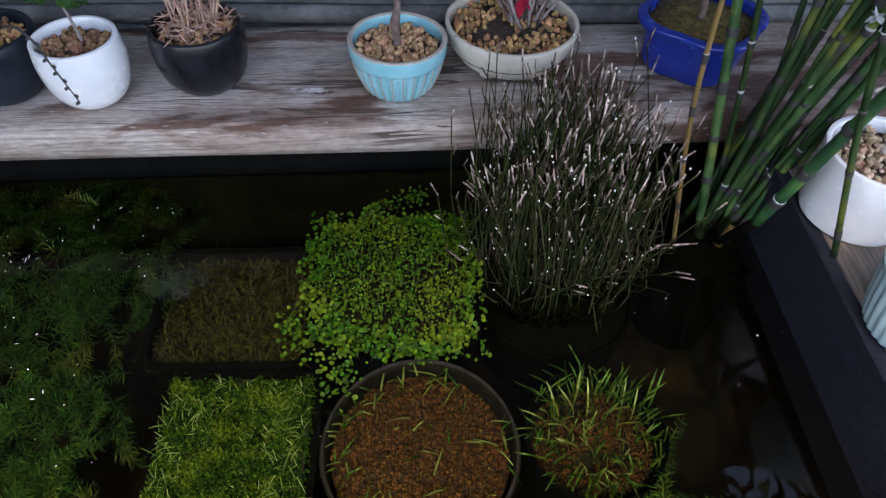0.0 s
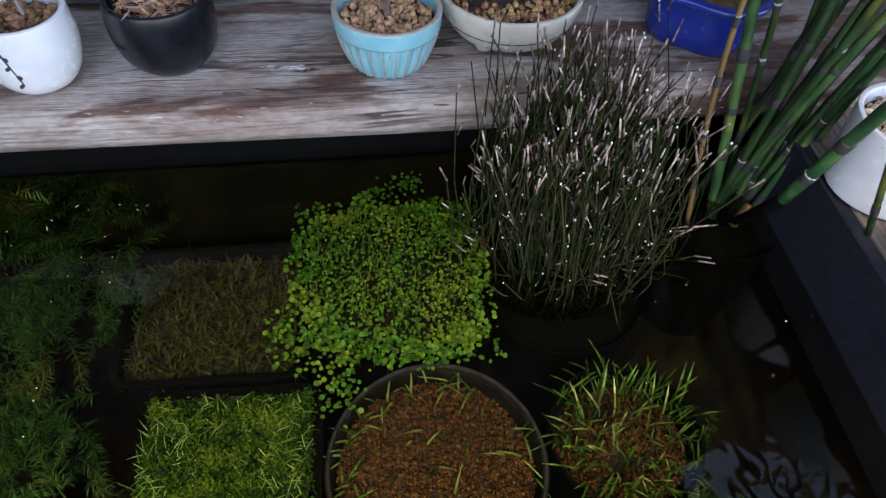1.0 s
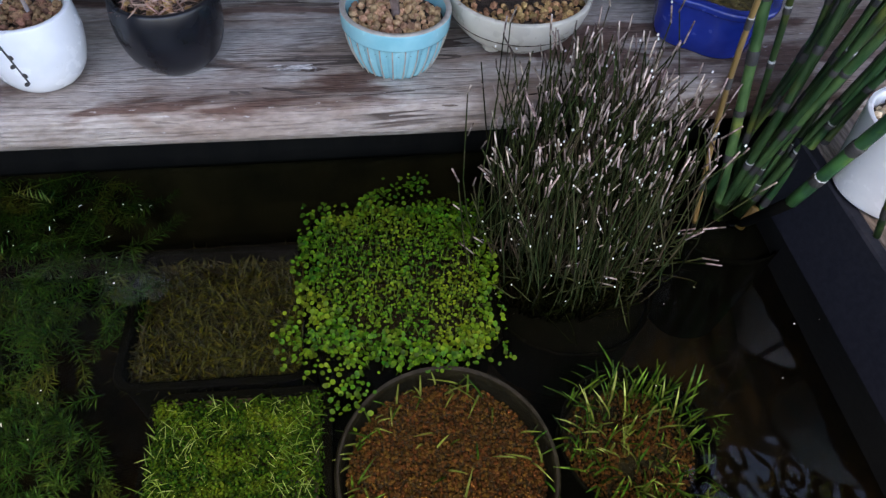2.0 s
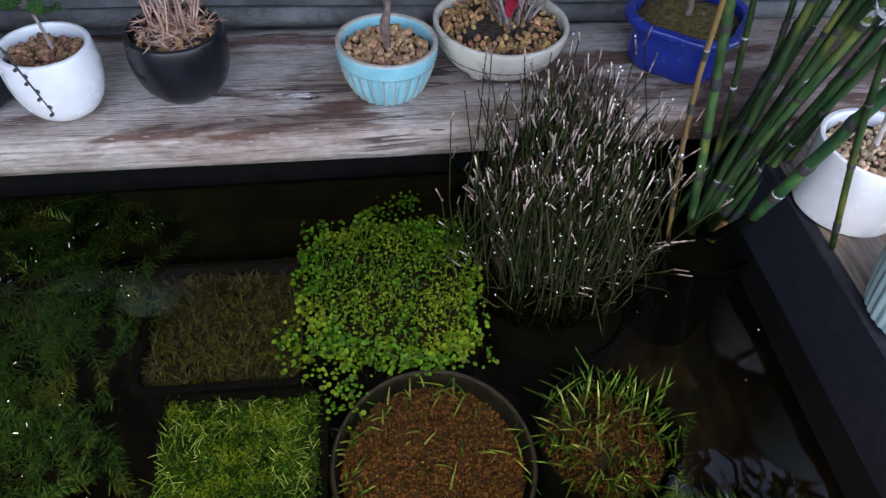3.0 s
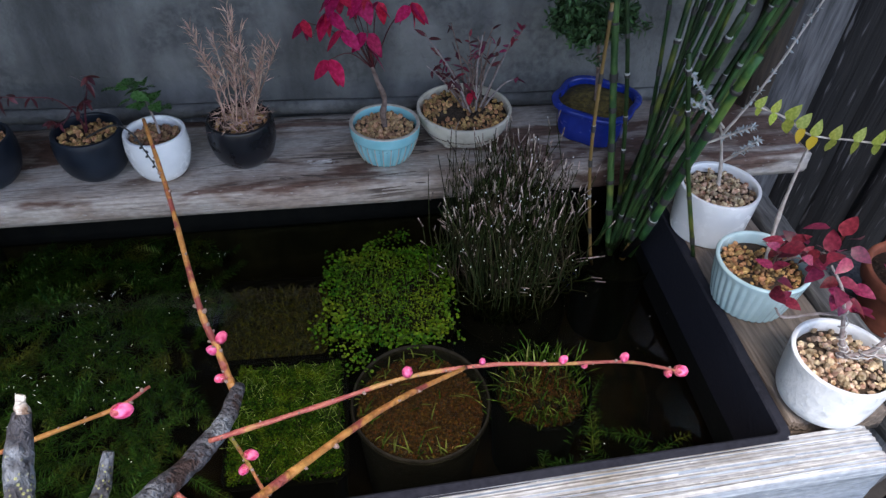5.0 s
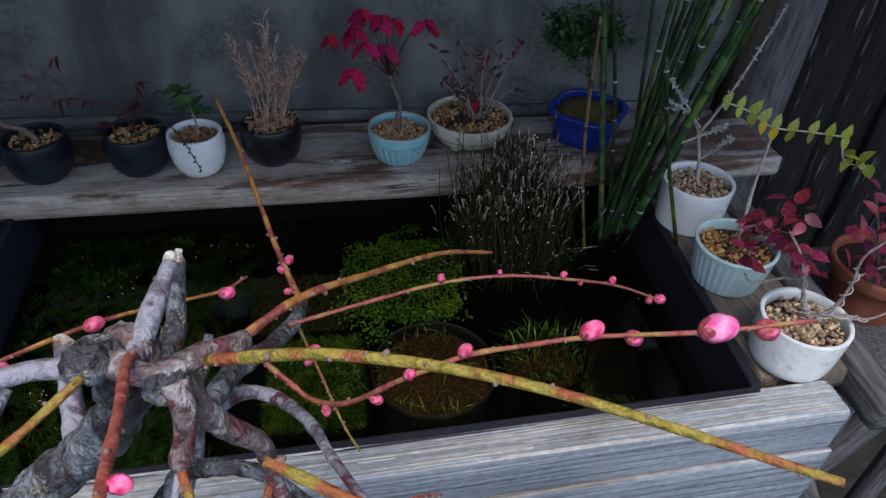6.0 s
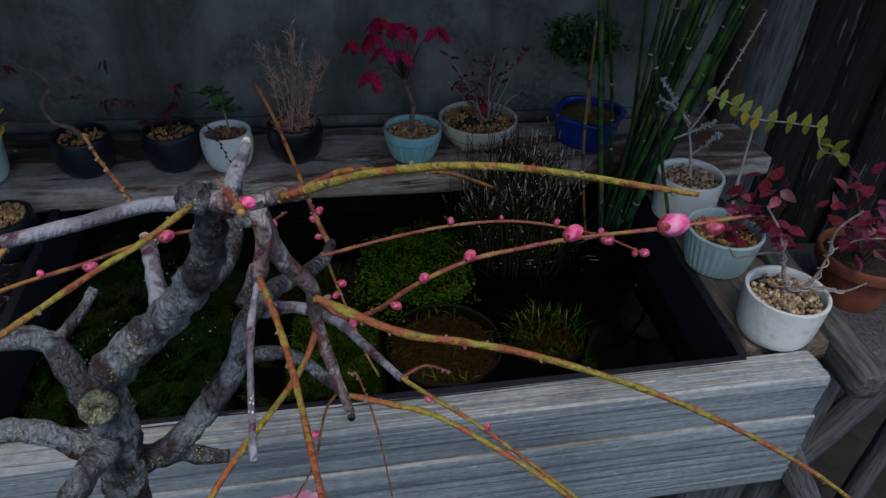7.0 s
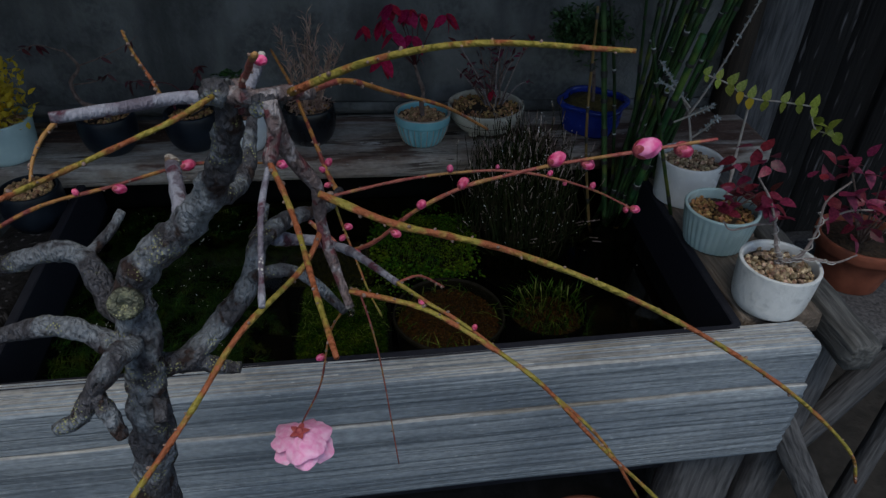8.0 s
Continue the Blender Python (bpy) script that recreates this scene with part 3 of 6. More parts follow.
def plank(lx, ly, lz, nx, ny, nz, edge=0.002, wear=0.0015, seed=0.0, groove=0.0, ridge=0.0):
    """A worn board with softened, uneven edges; its middle is at the origin."""
    s, seen = Shape(), {}

    def place(u, v, w):
        p = Vector(((u - 0.5) * lx, (v - 0.5) * ly, (w - 0.5) * lz))
        h = Vector((lx / 2, ly / 2, lz / 2))
        core = Vector([max(-h[i] + edge, min(h[i] - edge, p[i])) for i in range(3)])
        d = p - core
        if d.length > 1e-9:
            p = core + d.normalized() * min(d.length, edge)
        q = Vector((p.x * 9 + seed, p.y * 60, p.z * 60))
        p += Vector((noise.noise(q), noise.noise(q + Vector((5, 0, 0))), noise.noise(q + Vector((0, 9, 0))))) * wear
        if ridge:
            p.z += ridge * math.sin(p.y * 2300 + 1.3 * noise.noise(Vector((p.x * 3, p.y * 90, 1))))
        if groove:
            p.z += groove * noise.noise(Vector((p.x * 4 + seed, (p.y + p.z) * 260, 3)))
            p.y += groove * noise.noise(Vector((p.x * 4 + seed, (p.y + p.z) * 260, 8)))
        return p

    def sheet(f, nu, nv, flip):
        ids = []
        for p in (f(i / nu, j / nv) for i in range(nu + 1) for j in range(nv + 1)):
            key = tuple(round(c, 7) for c in p)
            if key not in seen:
                seen[key] = len(s.v)
                s.v.append(tuple(p))
            ids.append(seen[key])
        for i in range(nu):
            for j in range(nv):
                q = [ids[i * (nv + 1) + j], ids[(i + 1) * (nv + 1) + j], ids[(i + 1) * (nv + 1) + j + 1], ids[i * (nv + 1) + j + 1]]
                q = [c for k, c in enumerate(q) if c not in q[:k]]
                if len(q) > 2:
                    s.f.append(tuple(q[::-1] if flip else q))

    sheet(lambda a, b: place(a, b, 1), nx, ny, False)
    sheet(lambda a, b: place(a, b, 0), nx, ny, True)
    sheet(lambda a, b: place(a, 0, b), nx, nz, False)
    sheet(lambda a, b: place(a, 1, b), nx, nz, True)
    sheet(lambda a, b: place(0, a, b), ny, nz, True)
    sheet(lambda a, b: place(1, a, b), ny, nz, False)
    return s


def rock(seed):
    """An uneven small stone of about unit size."""
    rnd = random.Random(seed)
    g = (1 + 5 ** 0.5) / 2
    raw = [(-1, g, 0), (1, g, 0), (-1, -g, 0), (1, -g, 0), (0, -1, g), (0, 1, g), (0, -1, -g), (0, 1, -g), (g, 0, -1), (g, 0, 1), (-g, 0, -1), (-g, 0, 1)]
    k = [rnd.uniform(0.75, 1.15) for _ in range(3)]
    verts = [Vector((x * k[0], y * k[1], z * k[2])) * (0.5 / 1.9) * rnd.uniform(0.78, 1.15) for x, y, z in raw]
    faces = [(0, 11, 5), (0, 5, 1), (0, 1, 7), (0, 7, 10), (0, 10, 11), (1, 5, 9), (5, 11, 4), (11, 10, 2), (10, 7, 6), (7, 1, 8),
             (3, 9, 4), (3, 4, 2), (3, 2, 6), (3, 6, 8), (3, 8, 9), (4, 9, 5), (2, 4, 11), (6, 2, 10), (8, 6, 7), (9, 8, 1)]
    return verts, faces


ROCKS = [rock(i) for i in range(12)]


def leaf_form(length, width, fold=0.15, bend=0.2, point=1.0, steps=5):
    """A leaf that starts at the origin and runs along y, folded along its rib and bent down."""
    verts, faces = [], []
    for i in range(steps + 1):
        t = i / steps
        w = width * 0.5 * math.sin(math.pi * min(1, t ** (0.8 * point) * 0.98 + 0.01)) ** 0.8
        y, z = length * t, -bend * length * t * t
        verts += [(-w, y, z + fold * w), (0, y, z), (w, y, z + fold * w)]
    for i in range(steps):
        a = 3 * i
        faces += [(a, a + 1, a + 4, a + 3), (a + 1, a + 2, a + 5, a + 4)]
    return verts, faces


def round_leaf(r=1.0, sides=7):
    verts = [(0, 0, 0)] + [(r * math.cos(2 * math.pi * k / sides), r * 1.12 * math.sin(2 * math.pi * k / sides), 0.22 * r) for k in range(sides)]
    return verts, [(0, 1 + k, 1 + (k + 1) % sides) for k in range(sides)]


def blade(shape, base, lean, length, width, droop, rnd, blunt=2.2):
    """A grass blade: a narrow folded strip that bends over."""
    way = Vector((math.cos(lean), math.sin(lean), 0))
    cross = Vector((-way.y, way.x, 0))
    verts, faces = [], []
    n = 5
    for i in range(n + 1):
        t = i / n
        c = Vector(base) + way * (length * droop * t * t) + Vector((0, 0, length * (t - 0.35 * droop * t * t)))
        w = width * 0.5 * (1 - t ** blunt) + 0.00008
        verts += [c - cross * w, c + way * w * 0.5, c + cross * w]
    for i in range(n):
        a = 3 * i
        faces += [(a, a + 1, a + 4, a + 3), (a + 1, a + 2, a + 5, a + 4)]
    shape.add(verts, faces)


def pebbles(r, z, size, count, rnd, mound=0.0, cover=1.0):
    """Loose grains heaped in a disc."""
    s = Shape()
    step = size * 0.78
    n = int(r / step) + 1
    grid = [(i * step + rnd.uniform(-0.25, 0.25) * step, (j + 0.5 * (i % 2)) * step + rnd.uniform(-0.25, 0.25) * step) for i in range(-n, n + 1) for j in range(-n, n + 1)]
    grid = [q for q in grid if q[0] ** 2 + q[1] ** 2 < (r - size * 0.25) ** 2]
    while len(grid) < count:
        a, d = rnd.uniform(0, 6.3), (r - size * 0.4) * math.sqrt(rnd.random())
        grid.append((d * math.cos(a), d * math.sin(a)))
    for x, y in grid:
        if cover < 1 and noise.noise((x * 70, y * 70, r * 900)) * 0.9 + rnd.uniform(-0.25, 0.25) > cover - 0.5:
            continue
        h = z + mound * (1 - (x * x + y * y) / (r * r)) + rnd.uniform(-0.25, 0.35) * size
        v, f = ROCKS[rnd.randrange(12)]
        m = Matrix.Translation((x, y, h)) @ Euler((rnd.uniform(0, 6), rnd.uniform(0, 6), rnd.uniform(0, 6))).to_matrix().to_4x4() @ Matrix.Scale(size * rnd.uniform(0.6, 1.25), 4)
        s.moved(v, f, m)
    return s


# ---- the setting: yard, walls, bench and tub ----
WATER, RIM, SHELF = 0.318, 0.360, 0.377

g = Shape()
STEP = [-400, -60, -10, -3, -1.2, -0.6, -0.3, 0, 0.3, 0.6, 1.2, 3, 10, 60, 400]
g.add([(x, y, 0.004 * noise.noise((x * 9, y * 9, 0))) for x in STEP for y in STEP],
      [(i * 15 + j, (i + 1) * 15 + j, (i + 1) * 15 + j + 1, i * 15 + j + 1) for i in range(14) for j in range(14)])
solid("ground", g, "ground", "dark bare damp earth of the yard", "ground", kind="structure")

wall_back = solid("wall_back", plank(1.75, 0.05, 1.09, 50, 2, 40, 0.002, 0.0012, 3.0), "wall", "grey plastered garden wall with damp stains", "wall",
                  at=(-0.53, 0.381, 0.545), turn=0.4, kind="structure")
part("ledge", plank(1.2, 0.006, 0.012, 60, 1, 2, 0.002, 0.001, 9.0), "wall", wall_back, "low ridge of mortar", at=pose(0.25, -0.027, -0.162))

fence = thing("fence", "charred dark board fence with pale streaks", "fence", (0.40, 0.372, 0))
part("post", plank(0.055, 0.035, 1.08, 2, 2, 24, 0.003, 0.0015, 5.0), "post", fence, "grey weathered post", at=pose(-0.025, 0.0, 0.54))
part("post", plank(0.022, 0.022, 1.075, 2, 2, 24, 0.002, 0.0012, 6.0), "brown_post", fence, "dark brown upright batten", at=pose(-0.0665, -0.022, 0.5375))
for i in range(26):
    part("board", plank(0.056, 0.012, 1.03 + 0.012 * math.sin(i * 2.3), 3, 1, 26, 0.002, 0.0014, i * 1.7), "fence", fence,
         at=pose(0.036 + i * 0.058, 0.004 * math.sin(i * 1.9), 0.515, 0, 0, 3 * math.sin(i * 3.1)))

# Added out of view to block sky light from the left end.
solid("wall_left", plank(0.04, 0.66, 1.09, 2, 20, 30, 0.003, 0.0015, 33.0), "fence", "unseen dark board wall added to shade the left side", "wall", at=(-0.66, 0.030, 0.545), kind="structure")

# Out-of-view roof, added to keep sky light off the wall and shelf.
eave = solid("eave", plank(1.94, 0.675, 0.03, 20, 8, 1, 0.004, 0.002, 21.0), "fence", "unseen dark roof board added to shade the back, with an open lattice end", "roof", at=(-0.48, 0.1225, 1.108), kind="structure")
for k in range(12):
    part("slat", plank(0.014, 0.675, 0.012, 2, 12, 1, 0.002, 0.001, k * 2.1), "fence", eave, at=pose(0.988 + 0.048 * k, 0, 0))
for yy in (0.315, 0.10, -0.12, -0.315):
    part("batten", plank(0.60, 0.045, 0.02, 12, 2, 1, 0.003, 0.001, yy * 9), "fence", eave, at=pose(1.25, yy, 0.022))

shelf = solid("shelf_plank", plank(0.95, 0.102, 0.021, 150, 14, 4, 0.003, 0.0012, 1.0, groove=0.0007), "shelf",
              "weathered brown-grey wooden plank with dark damp patches", "shelf", at=(-0.125, 0.3007, SHELF - 0.0105), turn=2.0)

scar = Shape()
for k in range(26):
    x, y = 0.018 * noise.noise((k * 1.7, 1, 2)), 0.0045 * noise.noise((k * 2.3, 5, 2))
    n = 0.004 + 0.005 * abs(noise.noise((k * 3.1, 8, 1)))
    scar.moved(*leaf_form(1.0, 0.22, 0.3, -0.06, 1.0, 4), Matrix.Translation((x - n, y, 0.0002 + 0.0004 * (k % 3))) @ Matrix.Rotation(-1.57 + 0.3 * noise.noise((k, 2, 2)), 4, "Z") @ Matrix.Scale(n * 2, 4))
part("splinter", scar, "peeled", shelf, "bleached fibres where the surface has peeled", at=pose(0.0790, -0.0225, 0.0108), kind="stuff")

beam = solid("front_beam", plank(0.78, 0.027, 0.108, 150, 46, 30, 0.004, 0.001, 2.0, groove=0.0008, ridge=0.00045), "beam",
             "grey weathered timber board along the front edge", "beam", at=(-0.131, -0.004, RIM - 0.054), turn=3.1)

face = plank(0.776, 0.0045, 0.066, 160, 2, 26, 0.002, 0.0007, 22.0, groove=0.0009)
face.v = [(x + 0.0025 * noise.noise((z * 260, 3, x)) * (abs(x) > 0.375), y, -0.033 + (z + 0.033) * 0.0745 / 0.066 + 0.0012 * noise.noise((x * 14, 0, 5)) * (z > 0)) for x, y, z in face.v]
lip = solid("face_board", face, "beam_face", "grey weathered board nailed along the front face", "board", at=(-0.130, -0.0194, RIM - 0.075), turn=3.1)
# Painted light by facing: fronts get the darker blue, tops the paler grey.
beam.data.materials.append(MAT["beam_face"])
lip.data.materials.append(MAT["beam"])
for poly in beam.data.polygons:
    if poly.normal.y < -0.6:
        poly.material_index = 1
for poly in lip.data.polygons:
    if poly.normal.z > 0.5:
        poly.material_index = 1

side = thing("side_board", "brown wooden boards along the side of the tub", "board", (0.245, 0.19, RIM))
part("board", plank(0.062, 0.100, 0.018, 6, 16, 3, 0.002, 0.0008, 4.0), "board", side, at=pose(0.000, -0.105, -0.009, 0, 0, 1.5))
part("board", plank(0.062, 0.205, 0.018, 6, 30, 3, 0.002, 0.0008, 7.0), "board", side, at=pose(0.001, 0.051, -0.009, 0, 0, -1))

rail = thing("outer_rail", "grey square timber rail of the bench frame", "rail", (0.302, 0.0, 0))
part("rail", plank(0.022, 0.36, 0.027, 4, 40, 4, 0.003, 0.0012, 8.0), "rail", rail, at=pose(-0.002, 0.19, 0.3385))
part("leg", plank(0.030, 0.030, 0.322, 3, 3, 20, 0.003, 0.001, 9.0), "post", rail, at=pose(0, 0.06, 0.161))
part("leg", plank(0.030, 0.030, 0.322, 3, 3, 20, 0.003, 0.001, 10.0), "post", rail, at=pose(0, 0.33, 0.161))
part("brace", plank(0.024, 0.018, 0.30, 3, 2, 20, 0.002, 0.001, 11.0), "post", rail, "slanting brace", at=pose(0.028, 0.035, 0.165, 0, -32, 0))
part("brace", plank(0.020, 0.018, 0.30, 3, 2, 20, 0.002, 0.001, 12.0), "post", rail, "slanting brace", at=pose(0.055, 0.075, 0.20, 0, 24, 0))
bench = thing("bench", "grey timber bench frame that carries the tub", "bench", (-0.10, 0.16, 0))
part("leg", plank(0.055, 0.030, 0.252, 4, 3, 20, 0.003, 0.001, 13.0), "post", bench, at=pose(0.322, -0.128, 0.126))
part("leg", plank(0.055, 0.030, 0.252, 4, 3, 20, 0.003, 0.001, 14.0), "post", bench, at=pose(-0.36, -0.160, 0.126))
for yy in (0.12, 0.27):
    part("slat", plank(0.80, 0.05, 0.016, 30, 3, 2, 0.002, 0.001, yy * 30), "rail", bench, at=pose(0, yy - 0.16, 0.182))
    for xx in (-0.44, 0.27):
        part("block", plank(0.04, 0.05, 0.174, 3, 3, 8, 0.002, 0.001, yy * 20 + xx), "rail", bench, at=pose(xx + 0.10, yy - 0.16, 0.087))


def rounded(x0, y0, x1, y1, r, n=5):
    pts = []
    for cx, cy, a0 in ((x1 - r, y1 - r, 0), (x0 + r, y1 - r, 90), (x0 + r, y0 + r, 180), (x1 - r, y0 + r, 270)):
        for k in range(n + 1):
            a = radians(a0 + 90 * k / n)
            pts.append((cx + r * math.cos(a), cy + r * math.sin(a)))
    return pts


def box_pot(x0, y0, x1, y1, r, z0, z1, wall, lip, slope):
    """An open tray or tub with rounded corners, sloping sides, a lip and real thickness."""
    rings = [(slope, z0), (0, z1 - lip * 1.2), (-lip, z1 - lip * 1.2), (-lip, z1 - lip * 0.2), (-lip * 0.7, z1), (wall * 0.7, z1), (wall, z1 - lip * 0.3), (wall + slope, z0 + wall)]
    s, loops = Shape(), []
    for inset, z in rings:
        loops.append([(x, y, z) for x, y in rounded(x0 + inset, y0 + inset, x1 - inset, y1 - inset, max(0.0015, r - inset))])
    n = len(loops[0])
    s.add([p for lo in loops for p in lo], [(i * n + k, i * n + (k + 1) % n, (i + 1) * n + (k + 1) % n, (i + 1) * n + k) for i in range(len(loops) - 1) for k in range(n)])
    s.f.append(tuple(range(n))[::-1])
    s.f.append(tuple((len(loops) - 1) * n + k for k in range(n)))
    return s


TX0, TX1, TY0, TY1 = -0.305, 0.210, 0.037, 0.300
tub = thing("pond_tub", "black plastic tub filled with dark water", "tub", (0, 0, 0.19))


def skewed(x, y):
    """The tub stands a little askew between the boards."""
    u, v = (x - TX0) / (TX1 - TX0), (y - TY0) / (TY1 - TY0)
    a, b, c, d = Vector((-0.286, -0.002)), Vector((0.209, 0.025)), Vector((0.213, 0.300)), Vector((-0.312, 0.282))
    return a.lerp(b, u).lerp(d.lerp(c, u), v)


body = box_pot(TX0, TY0, TX1, TY1, 0.007, 0.0, RIM - 0.19, 0.004, 0.003, 0.012)
body.v = [(*skewed(x, y), z) for x, y, z in body.v]
part("body", body, "tub", tub, smooth=False)
for x in (-0.10, -0.0055, 0.09):
    part("seam", plank(0.0022, 0.0016, 0.10, 1, 1, 6, 0.0006, 0.0002, x * 9), "tub", tub, "moulded seam", at=pose(x - 0.052, 0.2852 + 0.035 * (x - 0.052), 0.10, -4, 0, 2))

# Thin added sheets: upper one paints shade on the back wall, lower is brown.
part("algae_film", plank(0.515, 0.0010, 0.042, 30, 1, 4, 0.0004, 0.0003, 30.0), "back_shade", tub, "dark sheet above the waterline for the shade under the shelf", at=pose(-0.049, 0.2838, 0.147, -4.5, 0, 2))
part("algae_film", plank(0.50, 0.0010, 0.085, 30, 1, 6, 0.0004, 0.0003, 31.0), "sunk_film", tub, "brown sheet over the back wall under the water", at=pose(-0.050, 0.2785, 0.0835, -4.5, 0, 2))

# Silt on the floor; its outer edge is turned up to darken the walls.
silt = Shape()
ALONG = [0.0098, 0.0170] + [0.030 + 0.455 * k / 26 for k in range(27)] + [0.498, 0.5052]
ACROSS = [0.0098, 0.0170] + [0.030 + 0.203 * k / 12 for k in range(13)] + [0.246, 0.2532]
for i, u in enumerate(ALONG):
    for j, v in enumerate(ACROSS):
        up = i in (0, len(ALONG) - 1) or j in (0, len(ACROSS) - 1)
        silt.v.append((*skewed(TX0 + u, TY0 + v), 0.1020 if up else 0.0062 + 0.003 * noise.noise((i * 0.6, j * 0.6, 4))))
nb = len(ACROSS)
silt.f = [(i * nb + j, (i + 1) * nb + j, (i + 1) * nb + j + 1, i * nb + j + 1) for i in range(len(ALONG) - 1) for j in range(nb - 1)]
part("silt", silt, "silt", tub, "brown silt on the bottom, its dark sheet carried up the sides")

w = Shape()
w.add([(*skewed(x, y), 0) for x, y in ((TX0 + 0.006, TY0 + 0.006), (TX1 - 0.006, TY0 + 0.006), (TX1 - 0.006, TY1 - 0.006), (TX0 + 0.006, TY1 - 0.006))], [(0, 1, 2, 3)])
water = solid("water", w, "water", "still dark clear pond water", "water", at=(0, 0, WATER), kind="structure")
water.visible_shadow = False


# ---- potted plants on the shelf and the side board ----
def pot_profile(kind):
    """(radius, height) pairs up the outside, over the rim and down the inside."""
    out = {
        "egg": [(0.0112, 0.0), (0.0148, 0.0012), (0.0190, 0.007), (0.0214, 0.015), (0.0224, 0.022), (0.0222, 0.029), (0.0215, 0.0350)],
        "bulb": [(0.0124, 0.0), (0.0163, 0.0012), (0.0217, 0.008), (0.0245, 0.017), (0.0251, 0.024), (0.0247, 0.031), (0.0239, 0.0350)],
        "bowl": [(0.0160, 0.0), (0.0178, 0.001), (0.0208, 0.0060), (0.0238, 0.0138), (0.0254, 0.0215), (0.0263, 0.0220), (0.0268, 0.0292)],
        "wide": [(0.010, 0.0030), (0.0205, 0.0035), (0.0295, 0.0090), (0.0348, 0.0165), (0.0372, 0.0235), (0.0378, 0.0278)],
        "drum": [(0.022, 0.0), (0.0248, 0.0008), (0.0258, 0.003), (0.0266, 0.014), (0.0275, 0.028), (0.0281, 0.0390)],
        "ramekin": [(0.021, 0.0), (0.0228, 0.0008), (0.0240, 0.003), (0.0268, 0.016), (0.0290, 0.031), (0.0294, 0.0335)],
        "cup": [(0.019, 0.0), (0.0222, 0.001), (0.0250, 0.006), (0.0264, 0.016), (0.0272, 0.028), (0.0276, 0.0365)],
    }[kind]
    r, z = out[-1]
    return out + [(r - 0.0006, z + 0.0009), (r - 0.0017, z + 0.0011), (r - 0.0027, z + 0.0004), (r - 0.0031, z - 0.003), (r - 0.0034, z - 0.012)], r, z


def flutes(n, depth, low, high):
    def f(a, s):
        k = max(0.0, min(1.0, (s - low) / 0.06)) * max(0.0, min(1.0, (high - s) / 0.05))
        return 1 - depth * k * (0.5 - 0.5 * math.cos(a * n)) ** 3
    return f


def fine_profile(prof, n=4):
    line = smooth_line([(r, 0, z) for r, z in prof], n)
    return [(max(0.0005, p.x), p.z) for p in line]


def potted(name, label, kind, glaze, at, turn=0, soil="gravel", size=0.0042, count=150, wobble=None, sides=64, mound=0.001, drop=0.0045, cover=1.0, group="potted plants"):
    """A pot with its soil and grains; returns the thing, the grains' height and the rim's radius."""
    t = thing(name, label, "potted plant", at, turn, group)
    prof, r, z = pot_profile(kind)
    part("pot", lathe(fine_profile(prof), sides, wobble), glaze, t, glaze.replace("_", " ") + " glazed pot")
    rnd = random.Random(round(at[0] * 1e4))
    part("soil", lathe([(r - 0.003, z - 0.012), (r - 0.0035, z - drop - 0.0015), (r * 0.5, z - drop - 0.001 + mound), (0.0005, z - drop - 0.001 + mound)], 32), "soil", t)
    part("gravel", pebbles(r - 0.0036, z - drop, size, count, rnd, mound, cover), soil, t, "loose grains of gravel", smooth=False, kind="stuff")
    return t, z - drop + mound, r, rnd


def leaves_on(parent, mat, form, spots, name="leaf"):
    """Separate leaves that share one mesh: (place, way along the leaf, size, roll)."""
    v, f = form
    s = Shape().add(v, f)
    me = finish(name, s, MAT[mat])
    for place, way, size, roll in spots:
        q = Vector(way).to_track_quat("Y", "Z").to_matrix().to_4x4()
        part(name, me, mat, parent, at=Matrix.Translation(place) @ q @ Matrix.Rotation(roll, 4, "Y") @ Matrix.Scale(size, 4))


def sprays(shape, form, spots):
    v, f = form
    for place, way, size, roll in spots:
        q = Vector(way).to_track_quat("Y", "Z").to_matrix().to_4x4()
        shape.moved(v, f, Matrix.Translation(place) @ q @ Matrix.Rotation(roll, 4, "Y") @ Matrix.Scale(size, 4))


# crimson-leaved bonsai in the fluted aqua bowl
t, h, r, rnd = potted("potted_nandina", "crimson-leaved bonsai in a fluted aqua bowl on the plank", "bowl", "aqua", (0.002, 0.2885, SHELF + 0.0005),
                      count=190, wobble=flutes(26, 0.045, 0.0, 0.36), sides=208)
part("rim_edge", lathe([(0.0266, 0.0294), (0.0268, 0.0301), (0.0260, 0.0306), (0.0246, 0.0306), (0.0240, 0.0298)], 64, None, False), "bare", t, "unglazed tan rim edge")
rib = finish("ridge", tube(Shape(), [(0.0187, 0, 0.0015), (0.0212, 0, 0.0065), (0.0240, 0, 0.0142), (0.0255, 0, 0.0210)], 0.0004, 0.00035, 5, 3), MAT["bare"])
for k in range(26):
    part("ridge", rib, "bare", t, at=Matrix.Rotation(2 * math.pi * k / 26, 4, "Z"))
stem = [(0.0005, 0.000, h - 0.004), (-0.001, -0.001, h + 0.012), (0.0005, 0.001, h + 0.024), (-0.004, -0.002, h + 0.038), (-0.008, -0.004, h + 0.052)]
part("trunk", tube(Shape(), stem, 0.0024, 0.0013, 9, 5, 0.22, {0.3: 0.25, 0.6: 0.3}), "twig", t, "thin knotty brown trunk")
NAND = leaf_form(1.0, 0.60, 0.10, 0.16, 0.90, 8)
